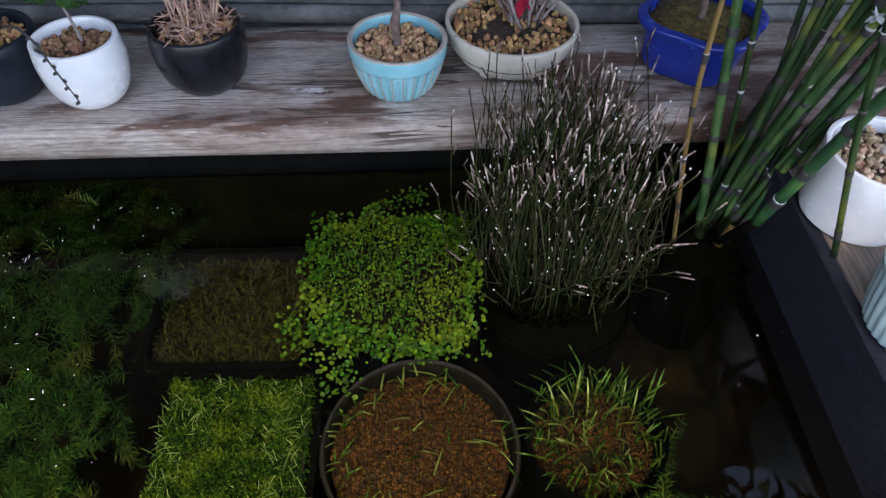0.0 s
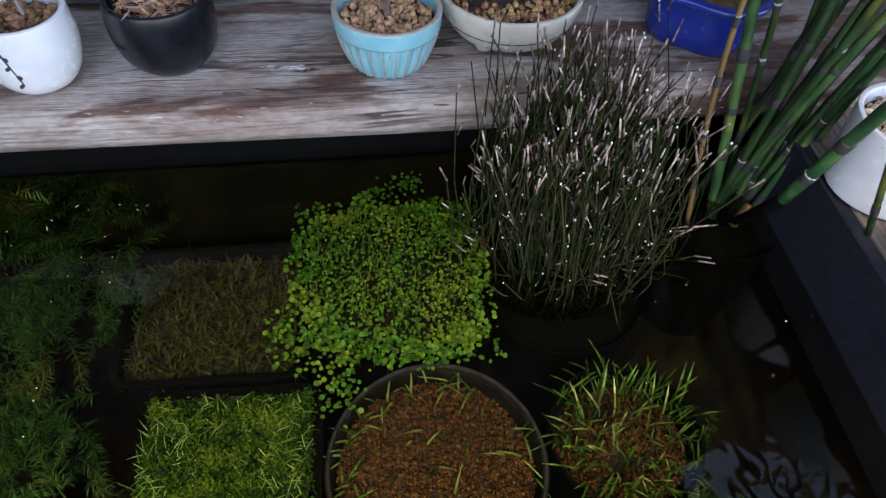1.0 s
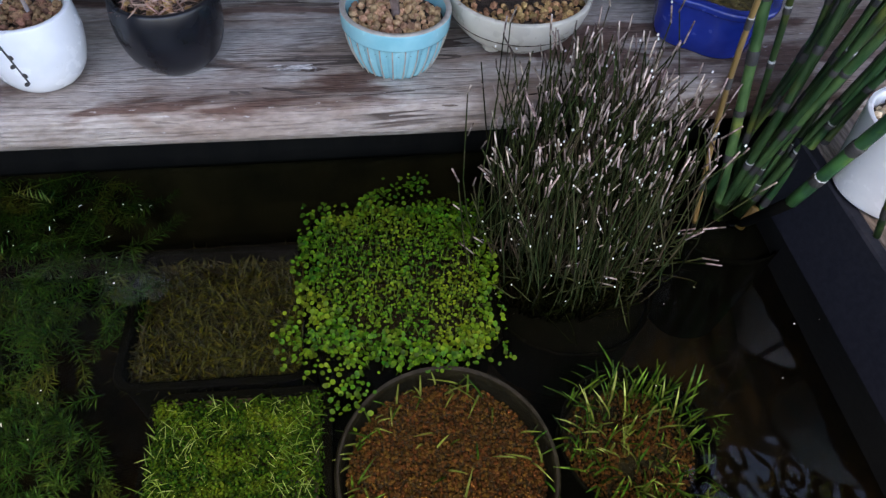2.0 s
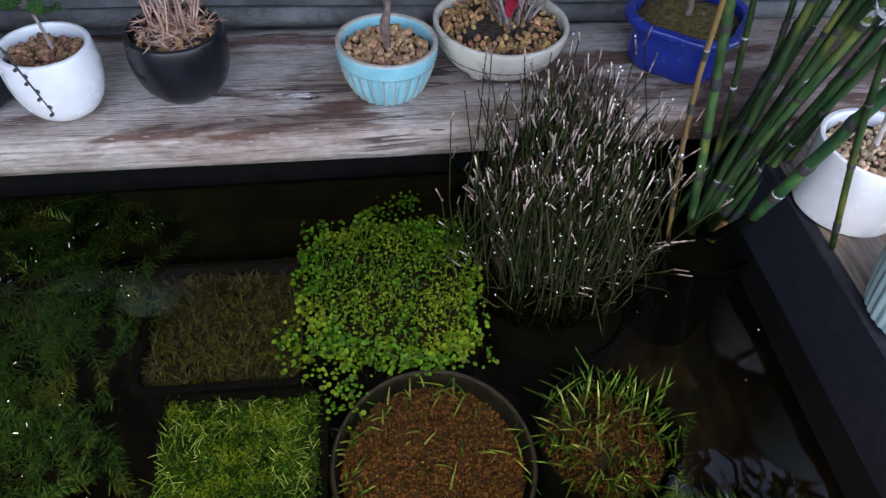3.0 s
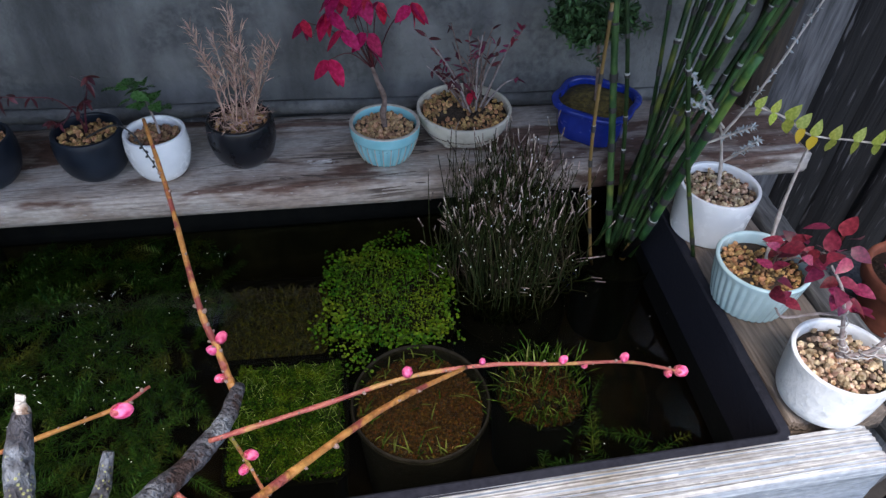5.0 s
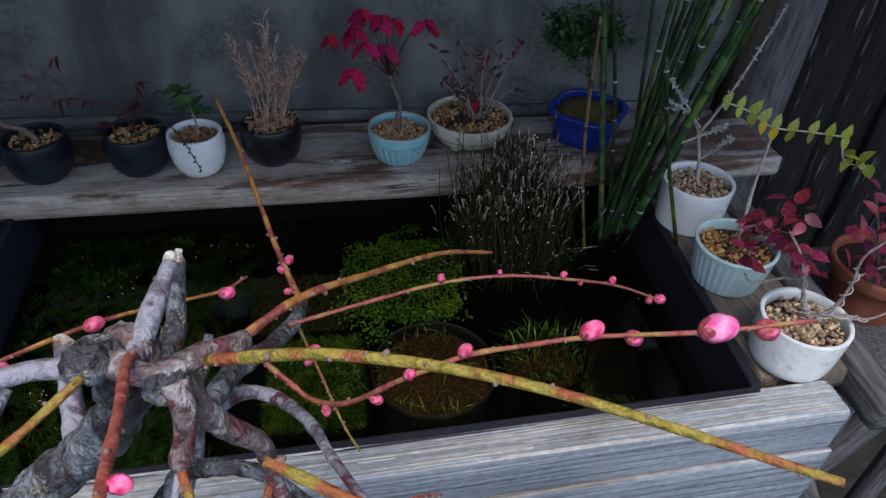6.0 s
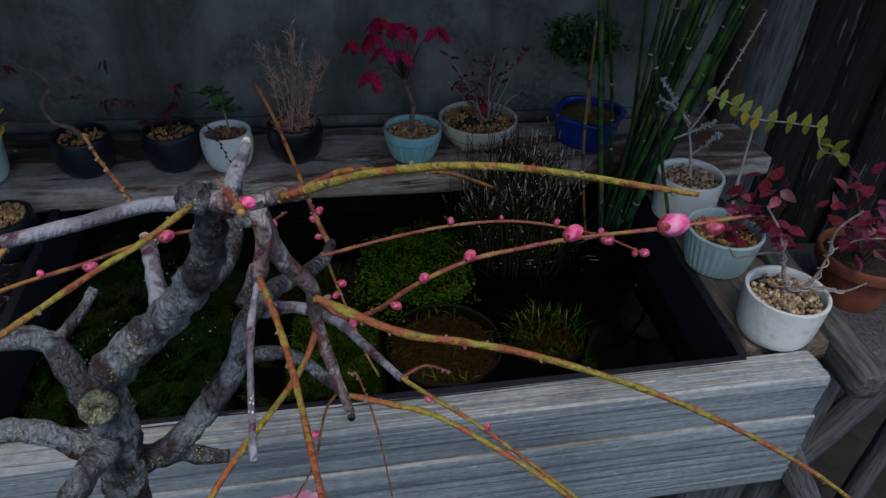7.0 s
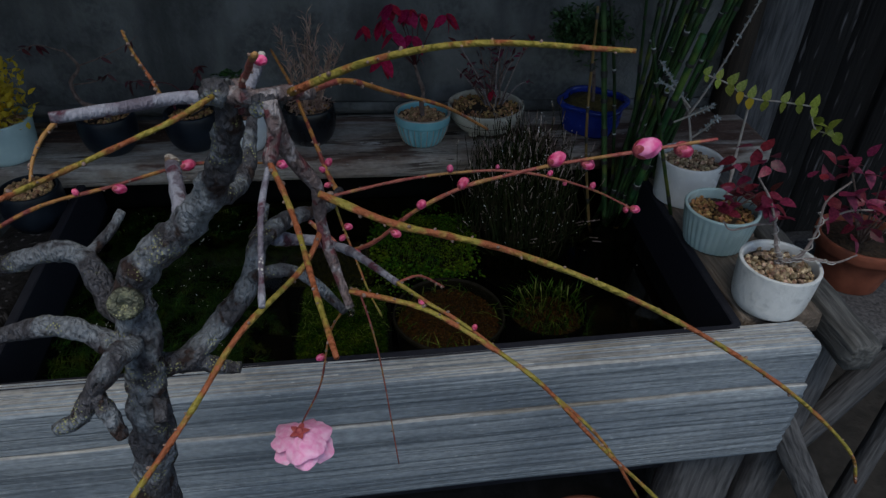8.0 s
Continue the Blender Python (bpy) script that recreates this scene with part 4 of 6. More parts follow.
# leaf fans: end of the stalk, number of leaves, size, how far they hang
TOP = Vector((-0.008, -0.004, h + 0.052))
fans = [((-0.037, -0.008, h + 0.060), 3, 0.019, 0.9), ((-0.012, -0.010, h + 0.070), 1, 0.021, 1.0), ((-0.036, -0.006, h + 0.092), 4, 0.018, 0.8), ((-0.028, -0.002, h + 0.104), 4, 0.017, 0.5),
        ((-0.012, -0.006, h + 0.101), 5, 0.016, 0.5), ((-0.010, -0.010, h + 0.080), 3, 0.017, 0.8), ((-0.027, -0.012, h + 0.082), 3, 0.019, 0.9), ((0.019, -0.006, h + 0.097), 5, 0.016, 0.7),
        ((-0.052, -0.002, h + 0.085), 3, 0.013, 0.5), ((-0.002, 0.004, h + 0.094), 3, 0.014, 0.4), ((-0.020, 0.006, h + 0.096), 3, 0.014, 0.4)]
spots = []
for b, n, size, hang in fans:
    mid = TOP.lerp(Vector(b), 0.5) + Vector((0, 0.001, 0.007))
    part("stalk", tube(Shape(), [TOP + Vector((0.001, 0, -0.002)), mid, b], 0.0006, 0.0003, 5, 4), "maroon", t)
    for k in range(n):
        an = 2 * math.pi * (k + 0.25) / n + rnd.uniform(-0.3, 0.3)
        out = Vector((0.9 * math.sin(an), -0.30 + 0.1 * math.cos(an), -0.45 - hang * (0.35 + 0.45 * math.cos(an))))
        spots.append((Vector(b) + Vector((rnd.uniform(-1, 1), rnd.uniform(-2, 2), rnd.uniform(-1, 1))) * 0.001, out, size * rnd.uniform(0.85, 1.1), rnd.uniform(-0.5, 0.5)))
leaves_on(t, "crimson", NAND, spots)

# cream footed bowl with bare reddish shrub
t, h, r, rnd = potted("potted_shrub", "bare reddish shrub in a speckled cream bowl on the plank", "wide", "cream", (0.066, 0.3095, SHELF + 0.0005), soil="amber_gravel", count=210, size=0.0040, mound=0.002, drop=0.004, cover=0.62)
for k in range(3):
    a = radians(100 + 120 * k)
    part("foot", lathe([(0.0045, 0), (0.0052, 0.001), (0.0062, 0.008)], 16), "cream", t, at=pose(0.0165 * math.cos(a), 0.0165 * math.sin(a), 0))
for k in range(26):
    x, y = 0.008 + rnd.uniform(-0.007, 0.007), 0.002 + rnd.uniform(-0.005, 0.006)
    top = Vector((x + rnd.uniform(-0.040, 0.030), y + rnd.uniform(-0.014, 0.006), h + rnd.uniform(0.020, 0.070)))
    mid = Vector((x, y, h)).lerp(top, 0.5) + Vector((rnd.uniform(-3, 3), 0, rnd.uniform(0, 6))) * 0.001
    part("stem", tube(Shape(), [(x, y, h - 0.004), mid, top], 0.0009, 0.0004, 6, 4, 0.2), "twig" if k % 3 else "bonsai_stem", t)
    leaves_on(t, "maroon" if k % 2 else "wine", leaf_form(1.0, 0.32, 0.2, 0.2, 1.0, 4),
              [(top.lerp(mid, rnd.uniform(0, 0.7)), (rnd.uniform(-1, 1), rnd.uniform(-1, 0.4), rnd.uniform(-0.4, 0.9)), rnd.uniform(0.005, 0.010), rnd.uniform(-1, 1)) for _ in range(4)])
leaves_on(t, "crimson", NAND, [((0.004, -0.002, h + 0.016), (-0.2, -0.5, -0.6), 0.010, 0.3), ((0.004, -0.002, h + 0.018), (0.4, -0.4, -0.4), 0.009, -0.3)])

# white egg-shaped pot with holly-like seedling
t, h, r, rnd = potted("potted_holly", "small green holly seedling in a white egg-shaped pot", "egg", "white", (-0.1630, 0.2790, SHELF + 0.0005), soil="brown_gravel", count=120)
top = Vector((0.000, -0.002, h + 0.037))
part("trunk", tube(Shape(), [(0.003, 0.002, h - 0.004), (0.003, 0, h + 0.012), top], 0.0010, 0.0007, 7, 4, 0.15), "bonsai_stem", t)
HOLLY = leaf_form(1.0, 0.55, 0.25, 0.15, 0.9, 10)
HOLLY = ([(x * (1.32 if i // 3 % 2 else 0.78), y, z) for i, (x, y, z) in enumerate(HOLLY[0])], HOLLY[1])
spots = []
for k in range(34):
    a = k * 2.4
    out = Vector((math.cos(a), math.sin(a) * 0.8, rnd.uniform(-0.35, 0.55)))
    f = rnd.uniform(-1, 1)
    spots.append((top + Vector((f * 12 + rnd.uniform(-3, 3), rnd.uniform(-8, 6), -f * 7 - 3 + rnd.uniform(-7, 5))) * 0.001, out, rnd.uniform(0.008, 0.013), rnd.uniform(-0.6, 0.6)))
leaves_on(t, "holly", HOLLY, spots)

# shrub whose drooping twig hangs over the white pot
DROOP = [(0.028, -0.022, 0.0515), (0.041, -0.029, 0.0495), (0.048, -0.034, 0.0375), (0.055, -0.037, 0.0185)]
t, h, r, rnd = potted("potted_maroon_shrub", "dark maroon shrub in a navy pot on the plank", "bulb", "navy", (-0.2105, 0.284, SHELF + 0.0005), soil="amber_gravel", count=120, cover=0.7)
for line in ([(0, 0, -0.003), (-0.002, 0, 0.016), (-0.012, -0.002, 0.030), (-0.030, -0.004, 0.033), (-0.047, -0.004, 0.034)], [(0, 0, 0), (0.004, 0, 0.018), (0.010, 0, 0.034), (0.015, -0.002, 0.046)],
             [(-0.002, 0, 0.012), (0.002, -0.004, 0.024), (0.008, -0.006, 0.030)], [(-0.004, 0, 0.020), (-0.010, -0.006, 0.014), (-0.016, -0.010, 0.018)]):
    line = [Vector((x, y, h + z)) for x, y, z in line]
    part("stem", tube(Shape(), line, 0.0009, 0.00035, 6, 4, 0.2), "maroon", t)
    path = smooth_line(line, 4)
    leaves_on(t, "maroon", leaf_form(1.0, 0.42, 0.2, 0.25, 1.0, 5),
              [(path[rnd.randrange(len(path) // 3, len(path))], (rnd.uniform(-1, 1), rnd.uniform(-0.8, 0.4), rnd.uniform(-1, 0.3)), rnd.uniform(0.004, 0.0085), rnd.uniform(-1, 1)) for _ in range(9)])
leaves_on(t, "maroon", leaf_form(1.0, 0.30, 0.2, 0.2, 1.0, 5), [((-0.045, -0.004, h + 0.033), (-0.1, -0.3, -1), 0.013, 0.3), ((0.010, 0, h + 0.040), (-0.3, -0.2, 0.6), 0.011, 0.2), ((0.012, -0.002, h + 0.042), (0.5, -0.3, -0.8), 0.012, -0.3),
                                                                ((0.014, -0.002, h + 0.046), (0.8, -0.1, 0.1), 0.009, 0.1)])
droop = part("drooping_twig", tube(Shape(), [(0.0, -0.004, h), DROOP[0], DROOP[1], DROOP[2], DROOP[3]], 0.00075, 0.00035, 6, 6, 0.2), "joint", t, "drooping dark budded twig")
NUB = finish("nub", ball(0.0009, 0.0009, 0.0013, 7, 5), MAT["joint"])
line = smooth_line([DROOP[1], DROOP[2], DROOP[3]], 5)
for k, p in enumerate(line):
    part("nub", NUB, "joint", droop, at=aim(p + Vector((0.0009 if k % 2 else -0.0009, -0.0004, 0)), (1 if k % 2 else -1, -0.3, -0.6)))

# navy pots further along
t, h, r, rnd = potted("potted_maroon_shrub", "leafless maroon shrub in a navy pot on the plank", "bulb", "navy", (-0.284, 0.278, SHELF + 0.0005), soil="amber_gravel", count=120, cover=0.6)
part("trunk", tube(Shape(), [(0.004, 0, h - 0.003), (-0.004, 0, h + 0.010), (-0.016, -0.004, h + 0.018), (-0.018, -0.006, h + 0.036), (-0.008, -0.006, h + 0.050), (-0.016, -0.008, h + 0.066)], 0.0026, 0.0010, 9, 6, 0.25), "twig", t, "crooked brown trunk")
for line in ([(-0.010, -0.006, 0.050), (0.012, -0.006, 0.058), (0.034, -0.006, 0.068), (0.046, -0.006, 0.076)], [(-0.016, -0.006, 0.034), (0.004, -0.008, 0.038), (0.018, -0.008, 0.046)], [(-0.016, -0.008, 0.064), (-0.034, -0.010, 0.070), (-0.050, -0.012, 0.066)]):
    line = [Vector((x, y, h + z)) for x, y, z in line]
    part("stem", tube(Shape(), line, 0.0008, 0.0003, 6, 4, 0.2), "twig", t)
    path = smooth_line(line, 4)
    leaves_on(t, "maroon", leaf_form(1.0, 0.32, 0.2, 0.25, 1.0, 5),
              [(path[rnd.randrange(len(path) // 3, len(path))], (rnd.uniform(-1, 1), rnd.uniform(-0.8, 0.4), rnd.uniform(-0.8, 0.3)), rnd.uniform(0.006, 0.012), rnd.uniform(-1, 1)) for _ in range(6)])

# black pot with dry tuft
t, h, r, rnd = potted("potted_dry_tuft", "dried straw-coloured tuft in a glossy black pot", "bulb", "black", (-0.105, 0.2925, SHELF + 0.0005), soil="amber_gravel", count=130, mound=0.002, cover=0.55)
s = Shape()
needles = []
PLUMES = [(-0.002, 0.084), (0.006, 0.080), (-0.008, 0.072), (0.012, 0.074), (0.020, 0.060), (-0.004, 0.062), (0.002, 0.050), (0.026, 0.064), (-0.012, 0.048), (0.010, 0.044), (0.030, 0.052), (0.016, 0.036), (-0.018, 0.036)]
for k, (lx, ln) in enumerate(PLUMES):
    x, y = lx * 0.35 + rnd.uniform(-4, 4) * 0.001, rnd.uniform(-9, 9) * 0.001
    top = Vector((lx + 0.004 + rnd.uniform(-3, 3) * 0.001, y * 1.3, h + ln))
    mid = Vector((x, y, h)).lerp(top, 0.45) + Vector((rnd.uniform(-3, 3), rnd.uniform(-2, 2), 2)) * 0.001
    tube(s, [(x, y, h - 0.002), mid, top], 0.0006, 0.00025, 4, 3)
    for j in range(52):
        at = Vector((x, y, h)).lerp(mid, rnd.random()) if j % 5 == 0 else mid.lerp(top, rnd.uniform(0.0, 1.02))
        needles.append((at, (rnd.uniform(-0.7, 0.7), rnd.uniform(-0.7, 0.7), rnd.uniform(0.2, 1.3)), rnd.uniform(0.006, 0.012), rnd.uniform(-1, 1)))
tube(s, [(-0.010, 0, h - 0.002), (-0.013, 0, h + 0.034), (-0.018, 0, h + 0.062)], 0.0006, 0.0003, 4, 4)
for j in range(60):
    needles.append((Vector((-0.0145, 0, h + 0.042)).lerp(Vector((-0.020, 0, h + 0.072)), rnd.random()), (rnd.uniform(-0.8, 0.6), rnd.uniform(-0.7, 0.7), rnd.uniform(0.1, 1.2)), rnd.uniform(0.006, 0.012), rnd.uniform(-1, 1)))
for j in range(300):
    a, q = rnd.uniform(0, 6.3), 0.019 * math.sqrt(rnd.random())
    needles.append(((q * math.cos(a), q * math.sin(a), h + rnd.uniform(-0.001, 0.006)), (rnd.uniform(-1, 1), rnd.uniform(-1, 1), rnd.uniform(-0.1, 0.6)), rnd.uniform(0.005, 0.012), rnd.uniform(-1, 1)))
sprays(s, leaf_form(1.0, 0.09, 0.3, 0.1, 1.0, 2), needles)
part("tuft", s, "straw", t, "dense dry pinkish straw needles")

# cobalt pot with cypress
t = thing("potted_cypress", "dark green cypress in a lobed cobalt-blue pot", "potted plant", (0.1750, 0.312, SHELF + 0.0005), 8, "potted plants")


def lobed(a, s):
    return 1 + 0.10 * abs(math.cos(2 * a)) ** 2 - 0.05 * abs(math.sin(2 * a)) ** 6


prof = [(0.022, 0), (0.0255, 0.001), (0.0275, 0.006), (0.0290, 0.020), (0.0300, 0.0265), (0.0335, 0.0275), (0.0345, 0.0295), (0.0338, 0.0315), (0.0300, 0.0318), (0.0288, 0.030), (0.0285, 0.018)]
part("pot", lathe(fine_profile(prof, 3), 72, lobed), "blue", t, "glossy cobalt-blue lobed pot")
part("soil", lathe([(0.028, 0.018), (0.0285, 0.0262), (0.015, 0.0285), (0.0005, 0.029)], 40, lobed), "pot_moss", t, "brown mossy soil")
part("trunk", tube(Shape(), [(0, 0, 0.024), (-0.003, 0, 0.050), (-0.014, -0.004, 0.098)], 0.0022, 0.0012, 8, 5, 0.25), "twig", t)
rnd = random.Random(5)
s, spots = Shape(), []
for k in range(170):
    c = Vector((-0.020 + rnd.uniform(-1, 1) * 0.024 + rnd.gauss(0, 0.004), -0.006 + rnd.gauss(0, 0.010), 0.100 + rnd.gauss(0, 0.008)))
    for j in range(22):
        spots.append((c + Vector((rnd.gauss(0, 3), rnd.gauss(0, 3), rnd.gauss(0, 2))) * 0.001, (rnd.uniform(-1, 1), rnd.uniform(-1, 1), rnd.uniform(-0.5, 1)), rnd.uniform(0.004, 0.008), rnd.uniform(-1, 1)))
sprays(s, leaf_form(1.0, 0.34, 0.3, 0.1, 1.0, 2), spots)
part("foliage", s, "cypress", t, "feathery dark green foliage")

# white drum pot with silver-leaved plant
t, h, r, rnd = potted("potted_silver_shrub", "silver-grey leaved twig in a white drum pot on the boards", "drum", "white", (0.2340, 0.2015, RIM + 0.0005), soil="pale_gravel", count=190, size=0.0040, cover=0.85)
limbs = [[(0.002, 0.004, h - 0.004), (-0.002, 0.004, h + 0.016), (-0.008, 0.004, h + 0.036), (-0.011, 0.004, h + 0.044)],
         [(-0.011, 0.004, h + 0.042), (-0.002, 0.002, h + 0.064), (0.006, 0.0, h + 0.090), (0.018, 0.004, h + 0.118), (0.026, 0.006, h + 0.140)],
         [(-0.022, 0.004, h + 0.036), (-0.006, 0.0, h + 0.046), (0.004, -0.004, h + 0.054)],
         [(-0.010, 0.004, h + 0.044), (-0.022, 0.004, h + 0.062), (-0.034, 0.004, h + 0.076), (-0.044, 0.006, h + 0.088)],
         [(-0.012, 0.002, h + 0.050), (-0.026, 0.0, h + 0.064), (-0.046, -0.004, h + 0.076)],
         [(-0.004, 0.004, h + 0.020), (0.006, 0.0, h + 0.032), (0.012, -0.004, h + 0.044)]]
for i, line in enumerate(limbs):
    limb = part("trunk" if i == 0 else "branch", tube(Shape(), line, 0.0017 if i == 0 else 0.0010, 0.0006, 7, 5, 0.2), "pale_twig", t, "pale rough stem")
    s, spots = Shape(), []
    for k in range(0 if i == 0 else 75):
        at = Vector(line[-2]).lerp(Vector(line[-1]), rnd.uniform(-0.5, 1.02)) if i != 1 else Vector(line[k % 3 + 1]).lerp(Vector(line[k % 3 + 2]), round(rnd.random() * 4) / 4)
        spots.append((at, (rnd.uniform(-1, 1), rnd.uniform(-1, 1), rnd.uniform(-0.6, 1)), rnd.uniform(0.0024, 0.0042), rnd.uniform(-1, 1)))
    sprays(s, leaf_form(1.0, 0.42, 0.3, 0.1, 0.8, 3), spots)
    part("foliage", s, "silver", t, "small silver-grey leaves")

# pale aqua ramekin with yellow-green leaved branch
t, h, r, rnd = potted("potted_privet", "yellow-green leaved twig in a pale aqua fluted dish", "ramekin", "pale_aqua", (0.2325, 0.1290, RIM + 0.0005), soil="amber_gravel", count=170, size=0.0038, cover=0.66,
                      wobble=flutes(34, 0.035, 0.03, 0.42), sides=170, drop=0.006)
line = [(0.004, 0.002, h - 0.004), (0.006, 0.012, h + 0.030), (0.004, 0.012, h + 0.062), (0.000, 0.008, h + 0.094)]
part("trunk", tube(Shape(), line, 0.0012, 0.0008, 8, 5, 0.2, {0.35: 0.5}), "pale_twig", t, "pale leaning stem")
arch = smooth_line([(-0.036, 0.016, h + 0.109), (-0.018, 0.012, h + 0.103), (-0.002, 0.008, h + 0.094), (0.022, 0.004, h + 0.092), (0.044, 0.000, h + 0.090)], 6)
part("branch", tube(Shape(), [arch[0], arch[6], arch[12], arch[18], arch[-1]], 0.0006, 0.0006, 6, 5), "pale_twig", t)
OVAL = leaf_form(1.0, 0.66, 0.22, 0.18, 0.75, 6)
oval = {m: finish("leaf", Shape().add(*OVAL), MAT[m]) for m in ("yellow_leaf", "gold_leaf")}
for i, p in enumerate(arch):
    if i % 3:
        continue
    for sgn in (-1, 1):
        along = Vector((rnd.uniform(0.1, 0.6), rnd.uniform(-0.3, 0.1), sgn)).normalized()
        face = Vector((rnd.uniform(-0.5, 0.1), -0.8, 0.55 + rnd.uniform(-0.3, 0.3)))
        face = (face - along * face.dot(along)).normalized()
        turn = Matrix((along.cross(face), along, face)).transposed().to_4x4()
        m = "gold_leaf" if i in (9, 12) and sgn < 0 else "yellow_leaf"
        part("leaf", oval[m], m, t, at=Matrix.Translation(p + face * rnd.uniform(0.0004, 0.002)) @ turn @ Matrix.Scale(rnd.uniform(0.0085, 0.0105) * (0.8 if i < 6 else 1.0), 4))
side_twig = [(0.044, 0.000, h + 0.090), (0.050, -0.004, h + 0.074), (0.066, -0.006, h + 0.070)]
part("branch", tube(Shape(), side_twig, 0.0006, 0.0005, 6, 4), "pale_twig", t)
leaves_on(t, "yellow_leaf", OVAL, [((0.048 + 0.003 * k, -0.003 - 0.0005 * k, h + 0.078 - 0.001 * k), (math.cos(k * 1.9), -0.4, math.sin(k * 1.9)), 0.0115, 0.2 * k) for k in range(7)])
for k in range(10):
    top = Vector((rnd.uniform(-0.002, 0.030), rnd.uniform(-0.020, 0.012), h + rnd.uniform(0.008, 0.030)))
    part("stem", tube(Shape(), [(0.008, 0.002, h - 0.002), top * 0.6 + Vector((0.003, 0, h * 0.4 + 0.006)), top], 0.0006, 0.0003, 5, 3), "twig", t)
    leaves_on(t, "wine" if k % 3 else "maroon", leaf_form(1.0, 0.6, 0.2, 0.2, 0.85, 5),
              [(top + Vector((rnd.uniform(-4, 4), rnd.uniform(-4, 4), rnd.uniform(-3, 3))) * 0.001, (rnd.uniform(-1, 1), rnd.uniform(-1, 0.6), rnd.uniform(-0.3, 0.8)), rnd.uniform(0.008, 0.013), rnd.uniform(-0.8, 0.8)) for _ in range(3)])

# rough white cup with wired red-leaved bonsai
t, h, r, rnd = potted("potted_red_bonsai", "wired red-leaved bonsai in a rough white cup", "cup", "crackle", (0.2385, 0.0495, RIM + 0.0005), soil="pale_gravel", count=190, size=0.0044, drop=0.005, cover=0.8)
limbs = [[(-0.002, 0.002, h - 0.004), (0.000, 0.002, h + 0.006), (-0.006, 0.002, h + 0.016), (-0.012, 0.004, h + 0.034), (-0.020, 0.006, h + 0.052), (-0.034, 0.006, h + 0.070)],
         [(0.000, 0.000, h + 0.004), (0.010, -0.004, h + 0.014), (0.014, -0.004, h + 0.034), (0.012, -0.004, h + 0.056), (0.022, -0.006, h + 0.072)],
         [(0.002, 0.0, h + 0.006), (0.018, -0.008, h + 0.012), (0.032, -0.010, h + 0.010), (0.046, -0.010, h + 0.016)],
         [(-0.012, 0.004, h + 0.034), (-0.020, 0.010, h + 0.030), (-0.034, 0.016, h + 0.022), (-0.042, 0.016, h + 0.030)],
         [(0.014, -0.004, h + 0.040), (0.030, -0.004, h + 0.048), (0.046, -0.006, h + 0.050)]]
for i, line in enumerate(limbs):
    limb = part("trunk" if i == 0 else "branch", tube(Shape(), line, (0.0019, 0.0014, 0.0012, 0.0009, 0.0008)[i], 0.0006, 8, 6, 0.25), "bonsai_stem", t, "grey wired stem")
    if i < 3:
        turns = []
        path = smooth_line(line, 14)
        for k, p in enumerate(path[: len(path) * 2 // 3]):
            a = k * 0.95
            turns.append(p + Vector((math.cos(a), math.sin(a), 0)) * (0.0030 - 0.0012 * k / len(path)))
        part("wire", tube(Shape(), turns, 0.0004, 0.0004, 5, 1), "wire", limb, "thin aluminium training wire")
spots = []
for place, n, spread in (((-0.036, 0.008, h + 0.084), 8, 6), ((-0.046, 0.008, h + 0.078), 6, 7), ((-0.012, 0.004, h + 0.044), 7, 7), ((-0.042, 0.016, h + 0.040), 5, 6), ((0.006, 0.000, h + 0.072), 5, 7),
                         ((0.018, -0.004, h + 0.080), 8, 7), ((0.028, -0.004, h + 0.060), 6, 7), ((0.046, -0.006, h + 0.052), 7, 7), ((-0.020, 0.006, h + 0.054), 5, 5)):
    for k in range(n):
        spots.append((Vector(place) + Vector((rnd.gauss(0, spread), rnd.gauss(0, spread), rnd.gauss(0, spread * 0.6))) * 0.0008,
                      (rnd.uniform(-1, 1), rnd.uniform(-1, 0.5), rnd.uniform(-0.5, 0.6)), rnd.uniform(0.008, 0.0135), rnd.uniform(-0.8, 0.8)))
leaves_on(t, "wine", leaf_form(1.0, 0.62, 0.18, 0.2, 0.85, 6), spots)

# light-blue pot and golden plant at the far end
t, h, r, rnd = potted("potted_golden_shrub", "golden-leaved shrub in a pale aqua pot", "cup", "pale_aqua", (-0.372, 0.268, SHELF + 0.0005), count=150)
part("trunk", tube(Shape(), [(0, 0, h - 0.004), (0.002, 0, h + 0.02), (-0.002, 0, h + 0.04)], 0.0022, 0.001, 7, 4, 0.2), "twig", t)
s, spots = Shape(), []
for k in range(900):
    spots.append(((rnd.gauss(0, 0.013), rnd.gauss(-0.004, 0.012), h + 0.030 + rnd.gauss(0, 0.014)), (rnd.uniform(-1, 1), rnd.uniform(-1, 1), rnd.uniform(-0.6, 1)), rnd.uniform(0.005, 0.009), rnd.uniform(-1, 1)))
sprays(s, leaf_form(1.0, 0.5, 0.2, 0.2, 0.9, 3), spots)
part("foliage", s, "gold_leaf", t, "dense small golden leaves")
t, h, r, rnd = potted("potted_moss", "gravel-topped dark pot beside the tub", "bulb", "navy", (-0.331, 0.205, 0.345), count=150, drop=0.002, mound=0.004)
solid("corner_block", plank(0.046, 0.30, 0.345, 4, 20, 18, 0.003, 0.001, 17.0), "fence", "dark timber block beside the tub", "block", at=(-0.334, 0.162, 0.1725))

